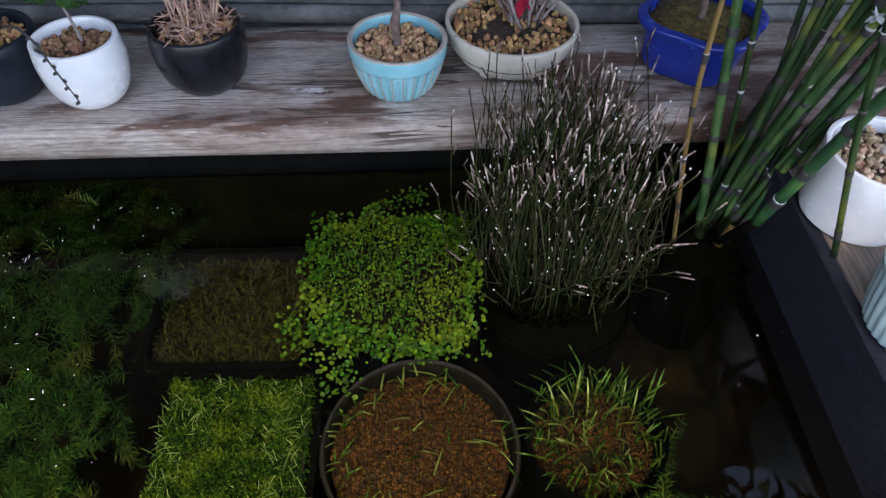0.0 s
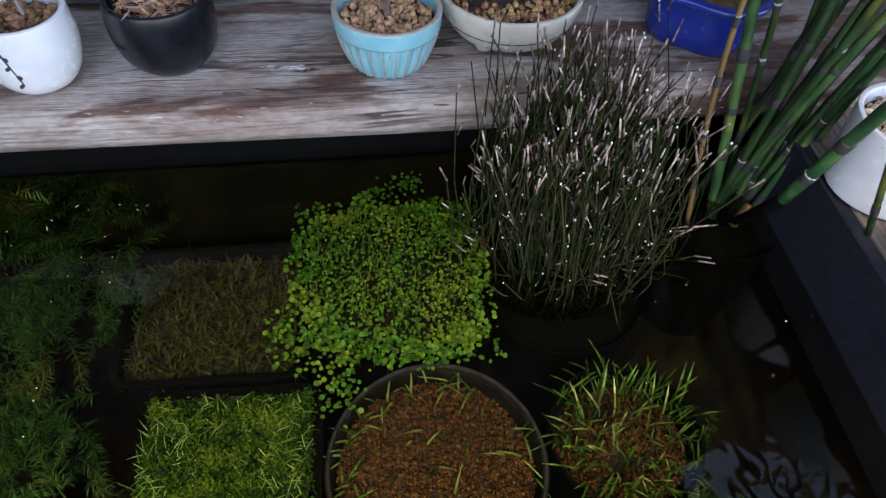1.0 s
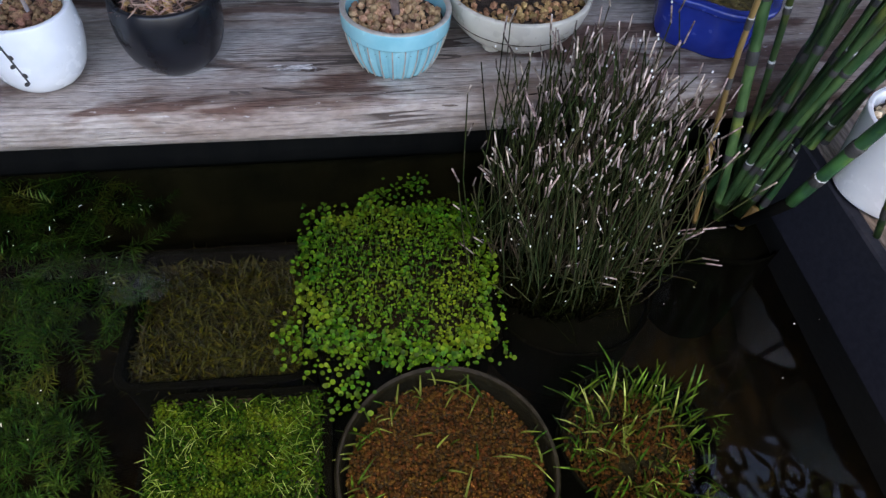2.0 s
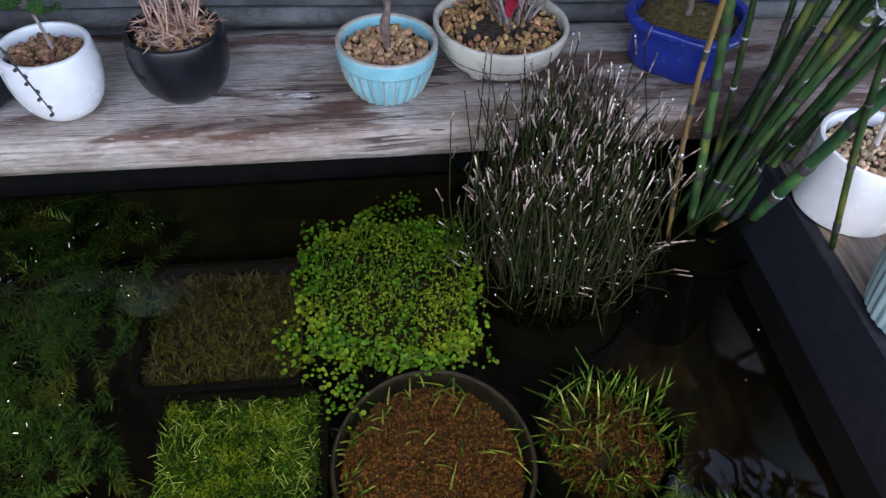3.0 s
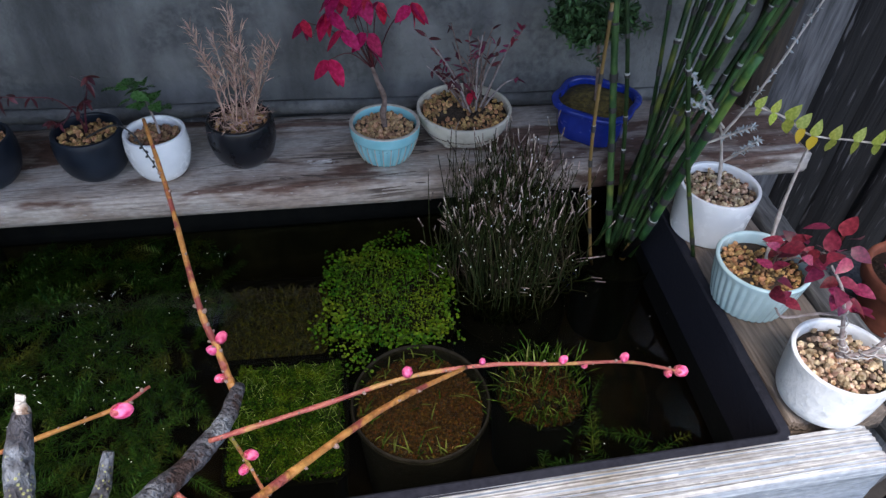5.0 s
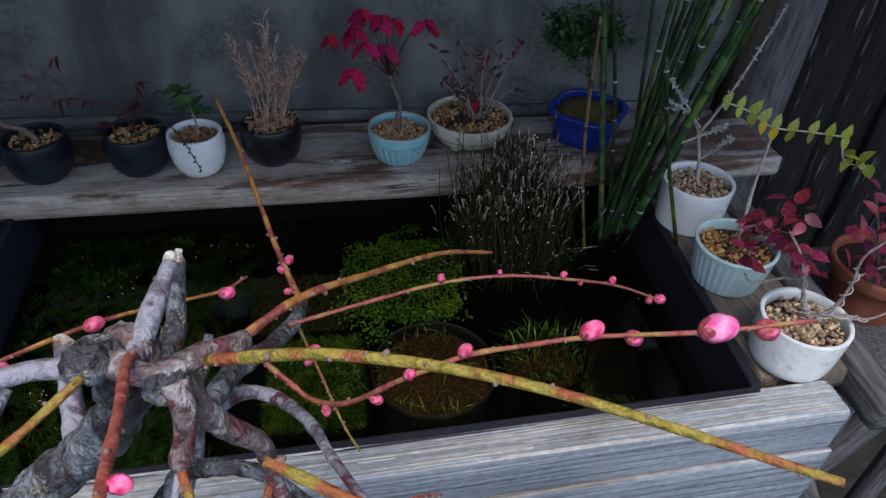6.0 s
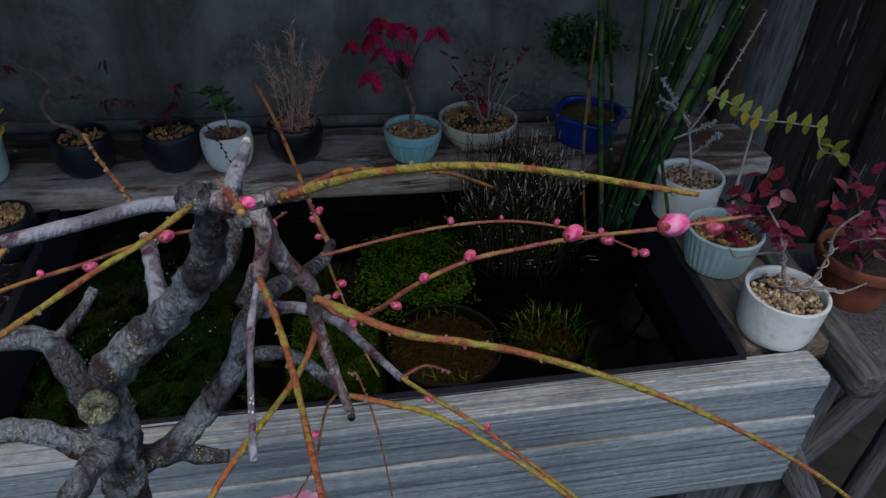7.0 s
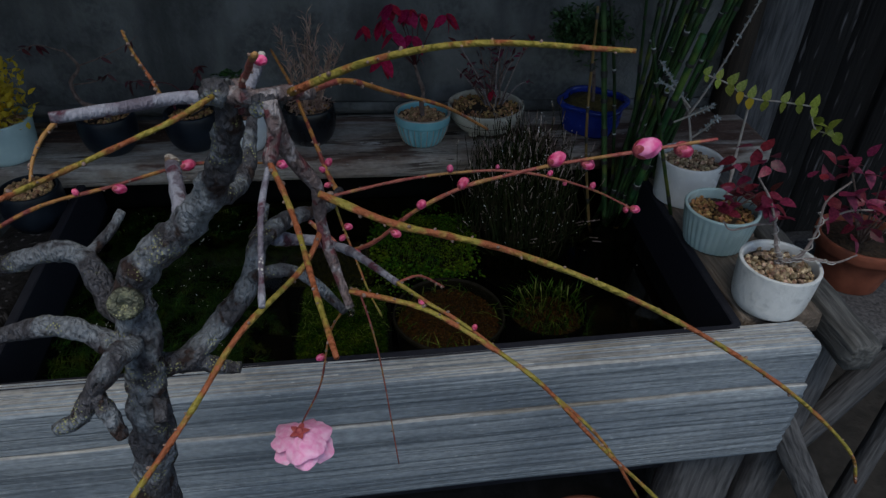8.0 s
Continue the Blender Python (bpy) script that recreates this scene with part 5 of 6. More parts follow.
# terracotta pot with red shrub on a low stand behind the rail
stand = thing("low_stand", "dark timber stand behind the rail", "stand", (0.392, 0.150, 0))
part("top", plank(0.13, 0.16, 0.014, 8, 8, 2, 0.003, 0.001, 19.0), "post", stand, at=pose(0, 0, 0.293))
for sx, sy in ((-1, -1), (1, -1), (-1, 1), (1, 1)):
    part("leg", plank(0.016, 0.016, 0.286, 2, 2, 10, 0.002, 0.001, sx + 3.0 * sy), "post", stand, at=pose(sx * 0.05, sy * 0.065, 0.143))
t = thing("potted_red_shrub", "wine-red shrub in a terracotta pot on the stand", "potted plant", (0.385, 0.150, 0.3005), 0, "potted plants")
part("pot", lathe(fine_profile([(0.026, 0), (0.0275, 0.001), (0.034, 0.034), (0.038, 0.035), (0.039, 0.046), (0.036, 0.047), (0.034, 0.044), (0.033, 0.030)], 3), 48), "terracotta", t, "brown-red terracotta pot")
part("soil", lathe([(0.033, 0.030), (0.034, 0.040), (0.0005, 0.042)], 32), "soil", t)
rnd = random.Random(31)
for k in range(12):
    top = Vector((rnd.uniform(-0.05, 0.04), rnd.uniform(-0.05, 0.03), rnd.uniform(0.07, 0.14)))
    part("stem", tube(Shape(), [(0, 0, 0.036), top * 0.55 + Vector((0, 0, 0.02)), top], 0.0012, 0.0005, 6, 4), "twig", t)
    leaves_on(t, "wine", leaf_form(1.0, 0.6, 0.2, 0.2, 0.85, 5),
              [(top + Vector((rnd.gauss(0, 9), rnd.gauss(0, 9), rnd.gauss(0, 7))) * 0.001, (rnd.uniform(-1, 1), rnd.uniform(-1, 0.5), rnd.uniform(-0.6, 0.6)), rnd.uniform(0.010, 0.017), rnd.uniform(-0.8, 0.8)) for _ in range(5)])
solid("clay_saucer", lathe(fine_profile([(0.05, 0), (0.055, 0.002), (0.062, 0.022), (0.0605, 0.024), (0.058, 0.022), (0.052, 0.006)], 3), 48), "terracotta", "terracotta saucer lying on the ground under the bench", "saucer", at=(0.165, 0.060, 0.004))


# ---- plants in the pond ----
FLOOR = 0.195


def planter(name, label, x0, y0, x1, y1, z0, z1, top):
    """A sunken square basket that stands on the tub's floor."""
    t = thing(name, label, "water plant", ((x0 + x1) / 2, (y0 + y1) / 2, FLOOR), 0, "pond plants")
    hx, hy = (x1 - x0) / 2, (y1 - y0) / 2
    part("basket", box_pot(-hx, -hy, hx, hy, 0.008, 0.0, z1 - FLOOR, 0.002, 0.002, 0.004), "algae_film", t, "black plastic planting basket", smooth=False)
    s = Shape()
    n = 14
    s.add([(-hx + 0.003 + (2 * hx - 0.006) * i / n, -hy + 0.003 + (2 * hy - 0.006) * j / n, top - FLOOR - 0.004 + 0.0025 * noise.noise((i * 0.7, j * 0.7, x0 * 50))) for i in range(n + 1) for j in range(n + 1)],
          [(i * (n + 1) + j, (i + 1) * (n + 1) + j, (i + 1) * (n + 1) + j + 1, i * (n + 1) + j + 1) for i in range(n) for j in range(n)])
    part("soil", s, "mossy", t, "brown matted soil")
    return t, hx, hy


# bright creeper that spills over its basket
t, hx, hy = planter("creeping_plant", "bright green round-leaved creeper on the water", -0.044, 0.153, 0.042, 0.236, 0, 0.3165, 0.318)
rnd = random.Random(11)
s, stems = Shape(), Shape()
ROUND = round_leaf()
for k in range(5400):
    x, y = rnd.uniform(-0.050, 0.048), rnd.uniform(-0.054, 0.051)
    d = (abs(x / 0.046) ** 3.2 + abs(y / 0.046) ** 3.2) ** 0.3125 + 0.20 * noise.noise((x * 60, y * 60, 1)) + 0.20 * noise.noise((x * 25, y * 25, 4))
    if d > 1.05 and rnd.random() > 0.16:
        continue
    edge = max(0.0, d - 0.7)
    z = WATER - FLOOR + 0.0085 - 0.021 * edge + 0.0045 * noise.noise((x * 70, y * 70, 2)) + rnd.uniform(-0.006, 0.004)
    z = max(z, WATER - FLOOR + 0.0006)
    size = rnd.uniform(0.0006, 0.0011) * (1.2 if d > 0.82 else 0.78)
    m = aim((x, y, z), (rnd.gauss(0, 0.3), rnd.gauss(-0.1, 0.3), 1), size, rnd.uniform(0, 6.3))
    s.moved(*ROUND, m)
    if k % 6 == 0:
        tube(stems, [(x, y, z - 0.0003), (x + rnd.uniform(-2, 2) * 0.001, y + rnd.uniform(-2, 2) * 0.001, z - 0.007)], 0.00022, 0.00022, 4, 1)
for cx, cy in ((-0.049, -0.034), (-0.045, -0.044), (-0.026, -0.060), (-0.024, -0.068), (-0.047, 0.010), (-0.006, 0.056), (0.008, 0.060), (0.012, 0.064), (-0.052, -0.028)):
    for k in range(26):
        m = aim((cx + rnd.gauss(0, 0.005), cy + rnd.gauss(0, 0.004), WATER - FLOOR + rnd.uniform(0.0008, 0.004)), (rnd.gauss(0, 0.35), rnd.gauss(0, 0.35), 1), rnd.uniform(0.0007, 0.0013), rnd.uniform(0, 6.3))
        s.moved(*ROUND, m)
part("foliage", s, "creeper", t, "hundreds of tiny bright round leaves", kind="stuff")
part("stem_mass", stems, "sprout", t, "thin creeping stems", kind="stuff")

# lime cushion of fine grass and clover-like leaves
t, hx, hy = planter("grassy_cushion", "lime-green cushion of fine grass in a black basket", -0.106, 0.050, -0.036, 0.137, 0, 0.3175, 0.322)
rnd = random.Random(12)
s = Shape()
for k in range(9000):
    x, y = rnd.uniform(-0.034, 0.033), rnd.uniform(-0.042, 0.039)
    d = max(abs(x / 0.034), abs(y / 0.042)) + 0.10 * noise.noise((x * 90, y * 90, 8))
    if d > 1.02:
        continue
    z = WATER - FLOOR + 0.011 - 0.011 * abs(d) ** 3 + 0.0050 * noise.noise((x * 95, y * 95, 6))
    if k % 6 == 0:
        blade(s, (x, y, z - 0.004), rnd.uniform(0, 6.3), rnd.uniform(0.003, 0.0055), 0.00028, rnd.uniform(0.3, 1.4), rnd)
    else:
        for j in range(3):
            a = j * 2.1 + rnd.uniform(0, 6)
            m = aim((x + math.cos(a) * 0.0012, y + math.sin(a) * 0.0012, z + rnd.uniform(-0.004, 0.0015)), (rnd.gauss(0, 0.55), rnd.gauss(0, 0.55), 1), rnd.uniform(0.00030, 0.00062), rnd.uniform(0, 6.3))
            s.moved(*ROUND, m)
part("foliage", s, "lime", t, "fine blades and tiny leaves", kind="stuff")
for k in range(230):
    s = Shape()
    blade(s, (rnd.uniform(-0.031, 0.031), rnd.triangular(-0.038, 0.037, 0.025), WATER - FLOOR + 0.0085), rnd.uniform(0, 6.3), rnd.uniform(0.0025, 0.0050), 0.00022, rnd.uniform(0.8, 2.2), rnd)
    part("blade", s, "sprout" if k % 4 else "pale_blade", t)
s = Shape()
for k in range(150):
    blade(s, (rnd.uniform(-0.032, 0.032), rnd.triangular(-0.039, 0.038, 0.020), WATER - FLOOR + rnd.uniform(0.006, 0.009)), rnd.uniform(0, 6.3), rnd.uniform(0.0020, 0.0042), 0.00018, rnd.uniform(0.5, 2.4), rnd)
part("blade_mass", s, "pale_blade", t, "fine pale blade tips", kind="stuff")

# sunken mat of brownish grass
t, hx, hy = planter("sunken_grass", "drowned olive-brown grass mat in a black basket", -0.128, 0.148, -0.046, 0.224, 0, 0.306, 0.300)
rnd = random.Random(13)
s = Shape()
for k in range(1500):
    x, y = rnd.uniform(-0.038, 0.038), rnd.uniform(-0.034, 0.034)
    blade(s, (x, y, 0.099 + 0.003 * noise.noise((x * 60, y * 60, 3))), rnd.uniform(0, 6.3), rnd.uniform(0.006, 0.015), 0.0009, rnd.uniform(0.2, 1.4), rnd)
part("foliage", s, "sunk_grass", t, "short drowned blades", kind="stuff")

# round clay pot just under the surface
t = thing("sunken_round_pot", "round clay pot of red-brown gravel at the waterline", "flower pot", (0.012, 0.0985, FLOOR), 0, "pond plants")
top = WATER - FLOOR - 0.0007
part("pot", lathe(fine_profile([(0.034, 0), (0.036, 0.002), (0.0425, top - 0.006), (0.0448, top - 0.002), (0.0452, top - 0.0004), (0.0446, top), (0.0436, top - 0.0003), (0.0430, top - 0.003), (0.0405, top - 0.03)], 3), 72), "stone_rim", t, "grey-brown clay pot")
part("soil", lathe([(0.040, top - 0.03), (0.0408, top - 0.0125), (0.02, top - 0.0115), (0.0005, top - 0.0115)], 40), "soil", t)
rnd = random.Random(14)
part("gravel", pebbles(0.0412, top - 0.0105, 0.0020, 2600, rnd, 0.002), "red_gravel", t, "wet red-brown gravel", smooth=False, kind="stuff")
for k in range(90):
    a = rnd.uniform(0, 6.3)
    rr = rnd.uniform(0.034, 0.0398) if k < 80 else rnd.uniform(0.0, 0.030)
    s = Shape()
    blade(s, (rr * math.cos(a), rr * math.sin(a), top - 0.007), rnd.uniform(0, 6.3), rnd.uniform(0.006, 0.013), 0.0008, rnd.uniform(0.3, 1.4), rnd, 4)
    part("sprout", s, "pale_blade" if k % 3 else "tuft_blade", t)

# tuft of thick short blades
t = thing("blade_tuft", "pond grass with thick pale-tipped green blades", "water plant", (0.0945, 0.107, FLOOR), 0, "pond plants")
part("pot", lathe(fine_profile([(0.026, 0), (0.027, 0.002), (0.033, 0.108), (0.0325, 0.110), (0.031, 0.108), (0.030, 0.09)], 3), 40), "algae_film", t, "black plastic pot")
part("soil", lathe([(0.030, 0.09), (0.0305, 0.096), (0.0005, 0.098)], 32), "mossy", t)
rnd = random.Random(15)
part("gravel", pebbles(0.029, 0.099, 0.0022, 60, rnd, 0.002, 0.8), "red_gravel", t, "sunken brown gravel", smooth=False, kind="stuff")
for k in range(290):
    a = rnd.uniform(0, 6.3)
    rr = 0.024 * math.sqrt(rnd.random()) if k % 5 < 2 else rnd.uniform(0.018, 0.033)
    s = Shape()
    out = k % 3 == 2
    blade(s, (rr * math.cos(a), rr * math.sin(a), 0.110), a + rnd.gauss(0, 0.5) if out else rnd.uniform(0, 6.3), rnd.uniform(0.013, 0.024) if out else rnd.uniform(0.009, 0.019), rnd.uniform(0.0006, 0.0009), rnd.uniform(0.3, 0.8) if out else rnd.uniform(0.1, 0.6), rnd, 9)
    part("blade", s, "tuft_blade" if k % 5 else "pale_blade", t)

# rush clump with bleached tips
t = thing("rush_clump", "dense grey-green rush clump with bleached cut tips", "water plant", (0.095, 0.2155, FLOOR), 0, "pond plants")
# Basket and soil coloured almost black for the gloom under water.
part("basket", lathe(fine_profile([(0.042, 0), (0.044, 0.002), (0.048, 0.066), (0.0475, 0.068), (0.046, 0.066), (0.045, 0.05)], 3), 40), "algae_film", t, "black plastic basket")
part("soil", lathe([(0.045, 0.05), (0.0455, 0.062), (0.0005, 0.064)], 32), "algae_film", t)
rnd = random.Random(16)
stems, tips, caps = Shape(), Shape(), Shape()
for k in range(1250):
    a, q = rnd.uniform(0, 6.3), math.sqrt(rnd.random())
    b = Vector((0.034 * q * math.cos(a) - 0.004, 0.024 * q * math.sin(a), 0.060))
    ln = 0.062 + rnd.uniform(0.015, 0.124) * (1 - 0.36 * q * q)
    lean = Vector((0.06 * q * math.cos(a) + rnd.gauss(-0.035, 0.085), 0.06 * q * math.sin(a) + rnd.gauss(0.0, 0.09), 1)).normalized()
    if k % 6 == 0:
        b.z, ln, lean = 0.112, rnd.uniform(0.022, 0.042), Vector((rnd.gauss(0.1, 0.7), -0.30 + rnd.gauss(0, 0.4), rnd.uniform(0.25, 0.9))).normalized()
    bow = Vector((rnd.gauss(0, 1), rnd.gauss(0, 1), 0)) * 0.010
    mid, end = b + lean * ln * 0.55 + bow, b + lean * ln
    if k % 4 == 0:
        part("stem", tube(Shape(), [b, mid, end], 0.00042, 0.00030, 5, 3), "rush", t)
    else:
        tube(stems, [b, mid, end], 0.00042, 0.00030, 5, 3)
    kink = (lean + Vector((rnd.gauss(0, 0.22), rnd.gauss(0, 0.22), 0))).normalized()
    if rnd.random() < (0.80 if ln > 0.118 else 0.10):
        tube(tips, [end - kink * 0.0008, end + kink * rnd.uniform(0.003, 0.0105)], 0.00042, 0.00036, 5, 1)
    elif rnd.random() < 0.30:
        tube(caps, [end, end + lean * 0.0009], 0.00040, 0.00034, 5, 1)
    if rnd.random() < 0.07:
        at = end + kink * 0.011
        tube(caps, [at, at + kink * 0.0009], 0.00042, 0.00036, 5, 1)
    if rnd.random() < 0.22 and ln > 0.09:
        at = mid.lerp(end, rnd.uniform(0.3, 0.95))
        tube(tips, [at, at + (lean + Vector((rnd.gauss(0, 0.5), rnd.gauss(0, 0.5), 0))) * rnd.uniform(0.004, 0.010)], 0.00032, 0.00032, 4, 1)
for dx, dy, dz in ((-0.055, -0.002, 0.055), (-0.052, 0.004, 0.048), (0.048, -0.010, 0.018), (0.058, -0.022, 0.008), (0.056, -0.012, 0.020)):
    for j in range(2):
        end = Vector((dx + rnd.gauss(0, 0.003), dy, 0.118 + dz + rnd.gauss(0, 0.003)))
        tube(stems, [(dx * 0.45, dy * 0.5 - 0.004, 0.110), (dx * 0.8, dy * 0.8, 0.114 + dz * 0.55), end], 0.0006, 0.0004, 5, 4)
        tube(tips, [end, end + Vector((dx, dy, dz)).normalized() * 0.008], 0.0005, 0.0004, 5, 1)
part("stem_mass", stems, "rush", t, "thin upright grey-green stems", kind="stuff")
part("tip_mass", tips, "rush_tip", t, "dry pinkish-grey stem tips", kind="stuff")
part("cut_end_mass", caps, "white_tip", t, "bleached white cut ends", kind="stuff")


# horsetail: each stem in its own lengths with ringed joints
JOINT = finish("joint", lathe([(1.0, -0.5), (1.08, -0.4), (1.12, 0.4), (1.04, 0.5)], 8), MAT["joint"])
SHEATH = finish("sheath", lathe([(1.02, -0.5), (1.08, 0.4), (1.02, 0.5)], 8), MAT["pale_joint"])


def horsetail(parent, base, top, r, mat, rnd, bow=0.01):
    base, top = Vector(base), Vector(top)
    way = top - base
    mid = base.lerp(top, 0.5) + Vector((rnd.gauss(0, 1), rnd.gauss(0, 1), 0)) * bow * 0.3
    line = smooth_line([base, mid, top], 8)
    st = part("stem", tube(Shape(), [base, mid, top], r, r * 0.85, 8, 8), mat, parent)
    d = rnd.uniform(0.012, 0.03)
    while d < way.length - 0.004:
        s = d / way.length * (len(line) - 1)
        i = min(len(line) - 2, int(s))
        p = line[i].lerp(line[i + 1], s - i)
        q = (line[i + 1] - line[i]).normalized()
        part("joint", JOINT, "joint", st, at=aim(p, q, (r, r, 0.0026 * rnd.uniform(0.6, 2.8))))
        if rnd.random() < 0.30:
            part("sheath", SHEATH, "pale_joint", st, at=aim(p + q * 0.0019, q, (r, r, 0.0016 * rnd.uniform(0.6, 1.4))))
        d += rnd.uniform(0.024, 0.045)


t = thing("horsetail_clump", "tall jointed green horsetail stems rising from the pond", "water plant", (0.184, 0.229, FLOOR), 0, "pond plants")
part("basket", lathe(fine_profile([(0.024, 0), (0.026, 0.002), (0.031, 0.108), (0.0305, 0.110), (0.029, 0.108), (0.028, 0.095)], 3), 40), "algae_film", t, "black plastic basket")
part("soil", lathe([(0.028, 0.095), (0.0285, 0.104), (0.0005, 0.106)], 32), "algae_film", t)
rnd = random.Random(17)
# (number, base x, base y, lean across, lean away, spread, thinnest, thickest)
for n, bx, by, lx, ly, spread, thin, thick in ((6, 0.000, 0.020, 0.17, 0.03, 0.06, 0.0012, 0.0021), (14, 0.007, 0.010, 0.05, 0.04, 0.12, 0.0013, 0.0030), (6, 0.014, 0.008, 0.22, 0.05, 0.07, 0.0015, 0.0030)):
    for k in range(n):
        a, q = rnd.uniform(0, 6.3), math.sqrt(rnd.random())
        b = Vector((bx + 0.012 * q * math.cos(a), by + 0.008 * q * math.sin(a), 0.102))
        lean = Vector((lx + rnd.gauss(0, spread), ly + rnd.gauss(0, spread), 1)).normalized()
        horsetail(t, b, b + lean * rnd.uniform(0.22, 0.38), rnd.uniform(thin, thick), "tan_stem" if k == 6 and n == 11 else "horsetail", rnd)
horsetail(t, (-0.020, -0.005, 0.105), (-0.050, -0.010, 0.330), 0.0014, "tan_stem", rnd)
horsetail(t, (0.0030, -0.0075, 0.116), (0.0075, -0.0060, 0.132), 0.0026, "tan_stem", rnd, 0.0004)
low = (0.0013, -0.0312, 0.1624)
horsetail(t, low, (0.0065, -0.080, 0.330), 0.0031, "horsetail", rnd, 0.002)
part("stem", tube(Shape(), [(0.004, 0.002, 0.104), low], 0.0024, 0.0029, 8, 3), "algae_film", t, "near-black foot of a stem")
horsetail(t, (0.0295, -0.057, 0.165), (-0.024, -0.065, 0.325), 0.0016, "horsetail", rnd, 0.004)

# feathery waterweed under the surface
s = Shape()
rnd = random.Random(18)
WHORL = leaf_form(1.0, 0.10, 0.2, 0.25, 1.0, 2)


def weed_strand(x, y, z, a, ln, size):
    p = Vector((x, y, z))
    way = Vector((math.cos(a), math.sin(a), rnd.uniform(-0.05, 0.35)))
    n = int(ln / 0.0030)
    pts = [p]
    for i in range(n):
        way = (way + Vector((rnd.gauss(0, 0.19), rnd.gauss(0, 0.19), rnd.gauss(0, 0.05)))).normalized()
        p = p + way * 0.0030
        p.z = min(p.z, WATER - 0.0015)
        pts.append(p.copy())
        for j in range(8):
            b = j * 0.8 + i + rnd.uniform(-0.3, 0.3)
            u = way.orthogonal().normalized()
            o = u * math.cos(b) + way.cross(u) * math.sin(b) + way * rnd.uniform(0.1, 0.9)
            q = o.to_track_quat("Y", "Z").to_matrix().to_4x4()
            s.moved(*WHORL, Matrix.Translation(p) @ q @ Matrix.Scale(size * (1 - 0.5 * i / n) * rnd.uniform(0.8, 1.2), 4))
    tube(s, pts[::3] if len(pts) > 6 else pts, 0.0004, 0.0003, 4, 1)


for k in range(520):
    y = rnd.uniform(0.030, 0.280)
    weed_strand(rnd.uniform(-0.290, -0.130) - 0.02 * (k % 3 == 0), y, WATER - 0.003 - rnd.uniform(0.0, 0.070 - 0.19 * y), rnd.uniform(0, 6.3), rnd.uniform(0.020, 0.050), rnd.uniform(0.0050, 0.0085))
solid("waterweed", s, "weed", "drifts of feathery dark green waterweed under the surface", "water plant", kind="stuff")
s = Shape()
for k in range(26):
    weed_strand(rnd.uniform(0.080, 0.185), rnd.uniform(0.048, 0.078), rnd.uniform(0.24, 0.290), rnd.uniform(0, 6.3), rnd.uniform(0.03, 0.06), rnd.uniform(0.006, 0.009))
solid("waterweed", s, "weed", "small drift of feathery waterweed by the front edge", "water plant", kind="stuff")

# sunken leaves, white specks and painted glints on the water
FALLEN = leaf_form(1.0, 0.6, 0.1, -0.12, 0.9, 6)


def fallen(x, y, z, size, turn, mat, label, tilt=0.0):
    solid("fallen_leaf", Shape().add(*FALLEN), mat, label, "leaf", group="sunken leaves").matrix_basis = pose(x, y, z, tilt, 0, turn) @ Matrix.Scale(size, 4)


fallen(0.188, 0.214, 0.245, 0.020, 70, "dead_leaf", "brown dead leaf sunk in the pond", 10)
fallen(0.158, 0.220, 0.242, 0.018, -40, "dead_leaf", "brown dead leaf sunk in the pond", -8)
s = Shape()
for k in range(80):
    x, y = (rnd.uniform(-0.29, -0.13), rnd.uniform(0.06, 0.26)) if k < 70 else (rnd.uniform(0.06, 0.20), rnd.uniform(0.05, 0.20))
    s.moved(*ROUND, aim((x, y, WATER + 0.0008), (rnd.gauss(0, 0.2), rnd.gauss(0, 0.2), 1), rnd.uniform(0.00015, 0.00042), rnd.uniform(0, 6)))
# Clusters of white flakes stand for sky glinting off weed tips and ripples.
for cx, cy, n in ((-0.205, 0.208, 12), (-0.192, 0.160, 6), (-0.236, 0.132, 12), (-0.248, 0.100, 12), (-0.180, 0.236, 4), (-0.176, 0.128, 5), (-0.130, 0.250, 3)):
    for k in range(n):
        a = rnd.uniform(0, 6.3)
        s.moved(*leaf_form(1.0, 0.3, 0.5, 0.3, 1.0, 3), aim((cx + rnd.gauss(0, 0.009), cy + rnd.gauss(0, 0.006), WATER + 0.0012), (rnd.gauss(0, 0.5), rnd.gauss(0, 0.5), 1), (rnd.uniform(0.0008, 0.0018), rnd.uniform(0.0015, 0.0034), 0.002), a))
solid("floating_specks", s, "white_tip", "white specks on the water and flakes painted as sky glints", "debris", kind="stuff")


# ---- weeping plum bonsai in the foreground ----
ROOT = Vector((-0.140, -0.135, 0.0))
plum = thing("plum_tree", "small gnarled weeping plum tree with pink buds", "tree", tuple(ROOT))


SHOOTS = []


def limb(name, points, r0, r1, mat, label="", parent=None, rough=0.15, sides=9, steps=7, swell=None, seed=0.0):
    return part(name, tube(Shape(), [Vector(p) - ROOT for p in points], r0 * 0.88, r1 * 0.88, sides, steps, rough, swell, seed), mat, parent or plum, label)


def knots(n, at=0.55):
    return {(k + 0.5) / n: at for k in range(n)}


trunk = limb("trunk", [(-0.140, -0.135, -0.01), (-0.142, -0.134, 0.15), (-0.137, -0.131, 0.33), (-0.133, -0.130, 0.423), (-0.126, -0.128, 0.475), (-0.124, -0.124, 0.500), (-0.122, -0.119, 0.527),
                       (-0.1065, -0.116, 0.5435), (-0.0945, -0.118, 0.557), (-0.084, -0.126, 0.576), (-0.0785, -0.133, 0.594), (-0.079, -0.135, 0.603)], 0.0105, 0.0038, "bark",
             "gnarled grey lichen-spotted trunk", rough=0.42, sides=16, steps=10)
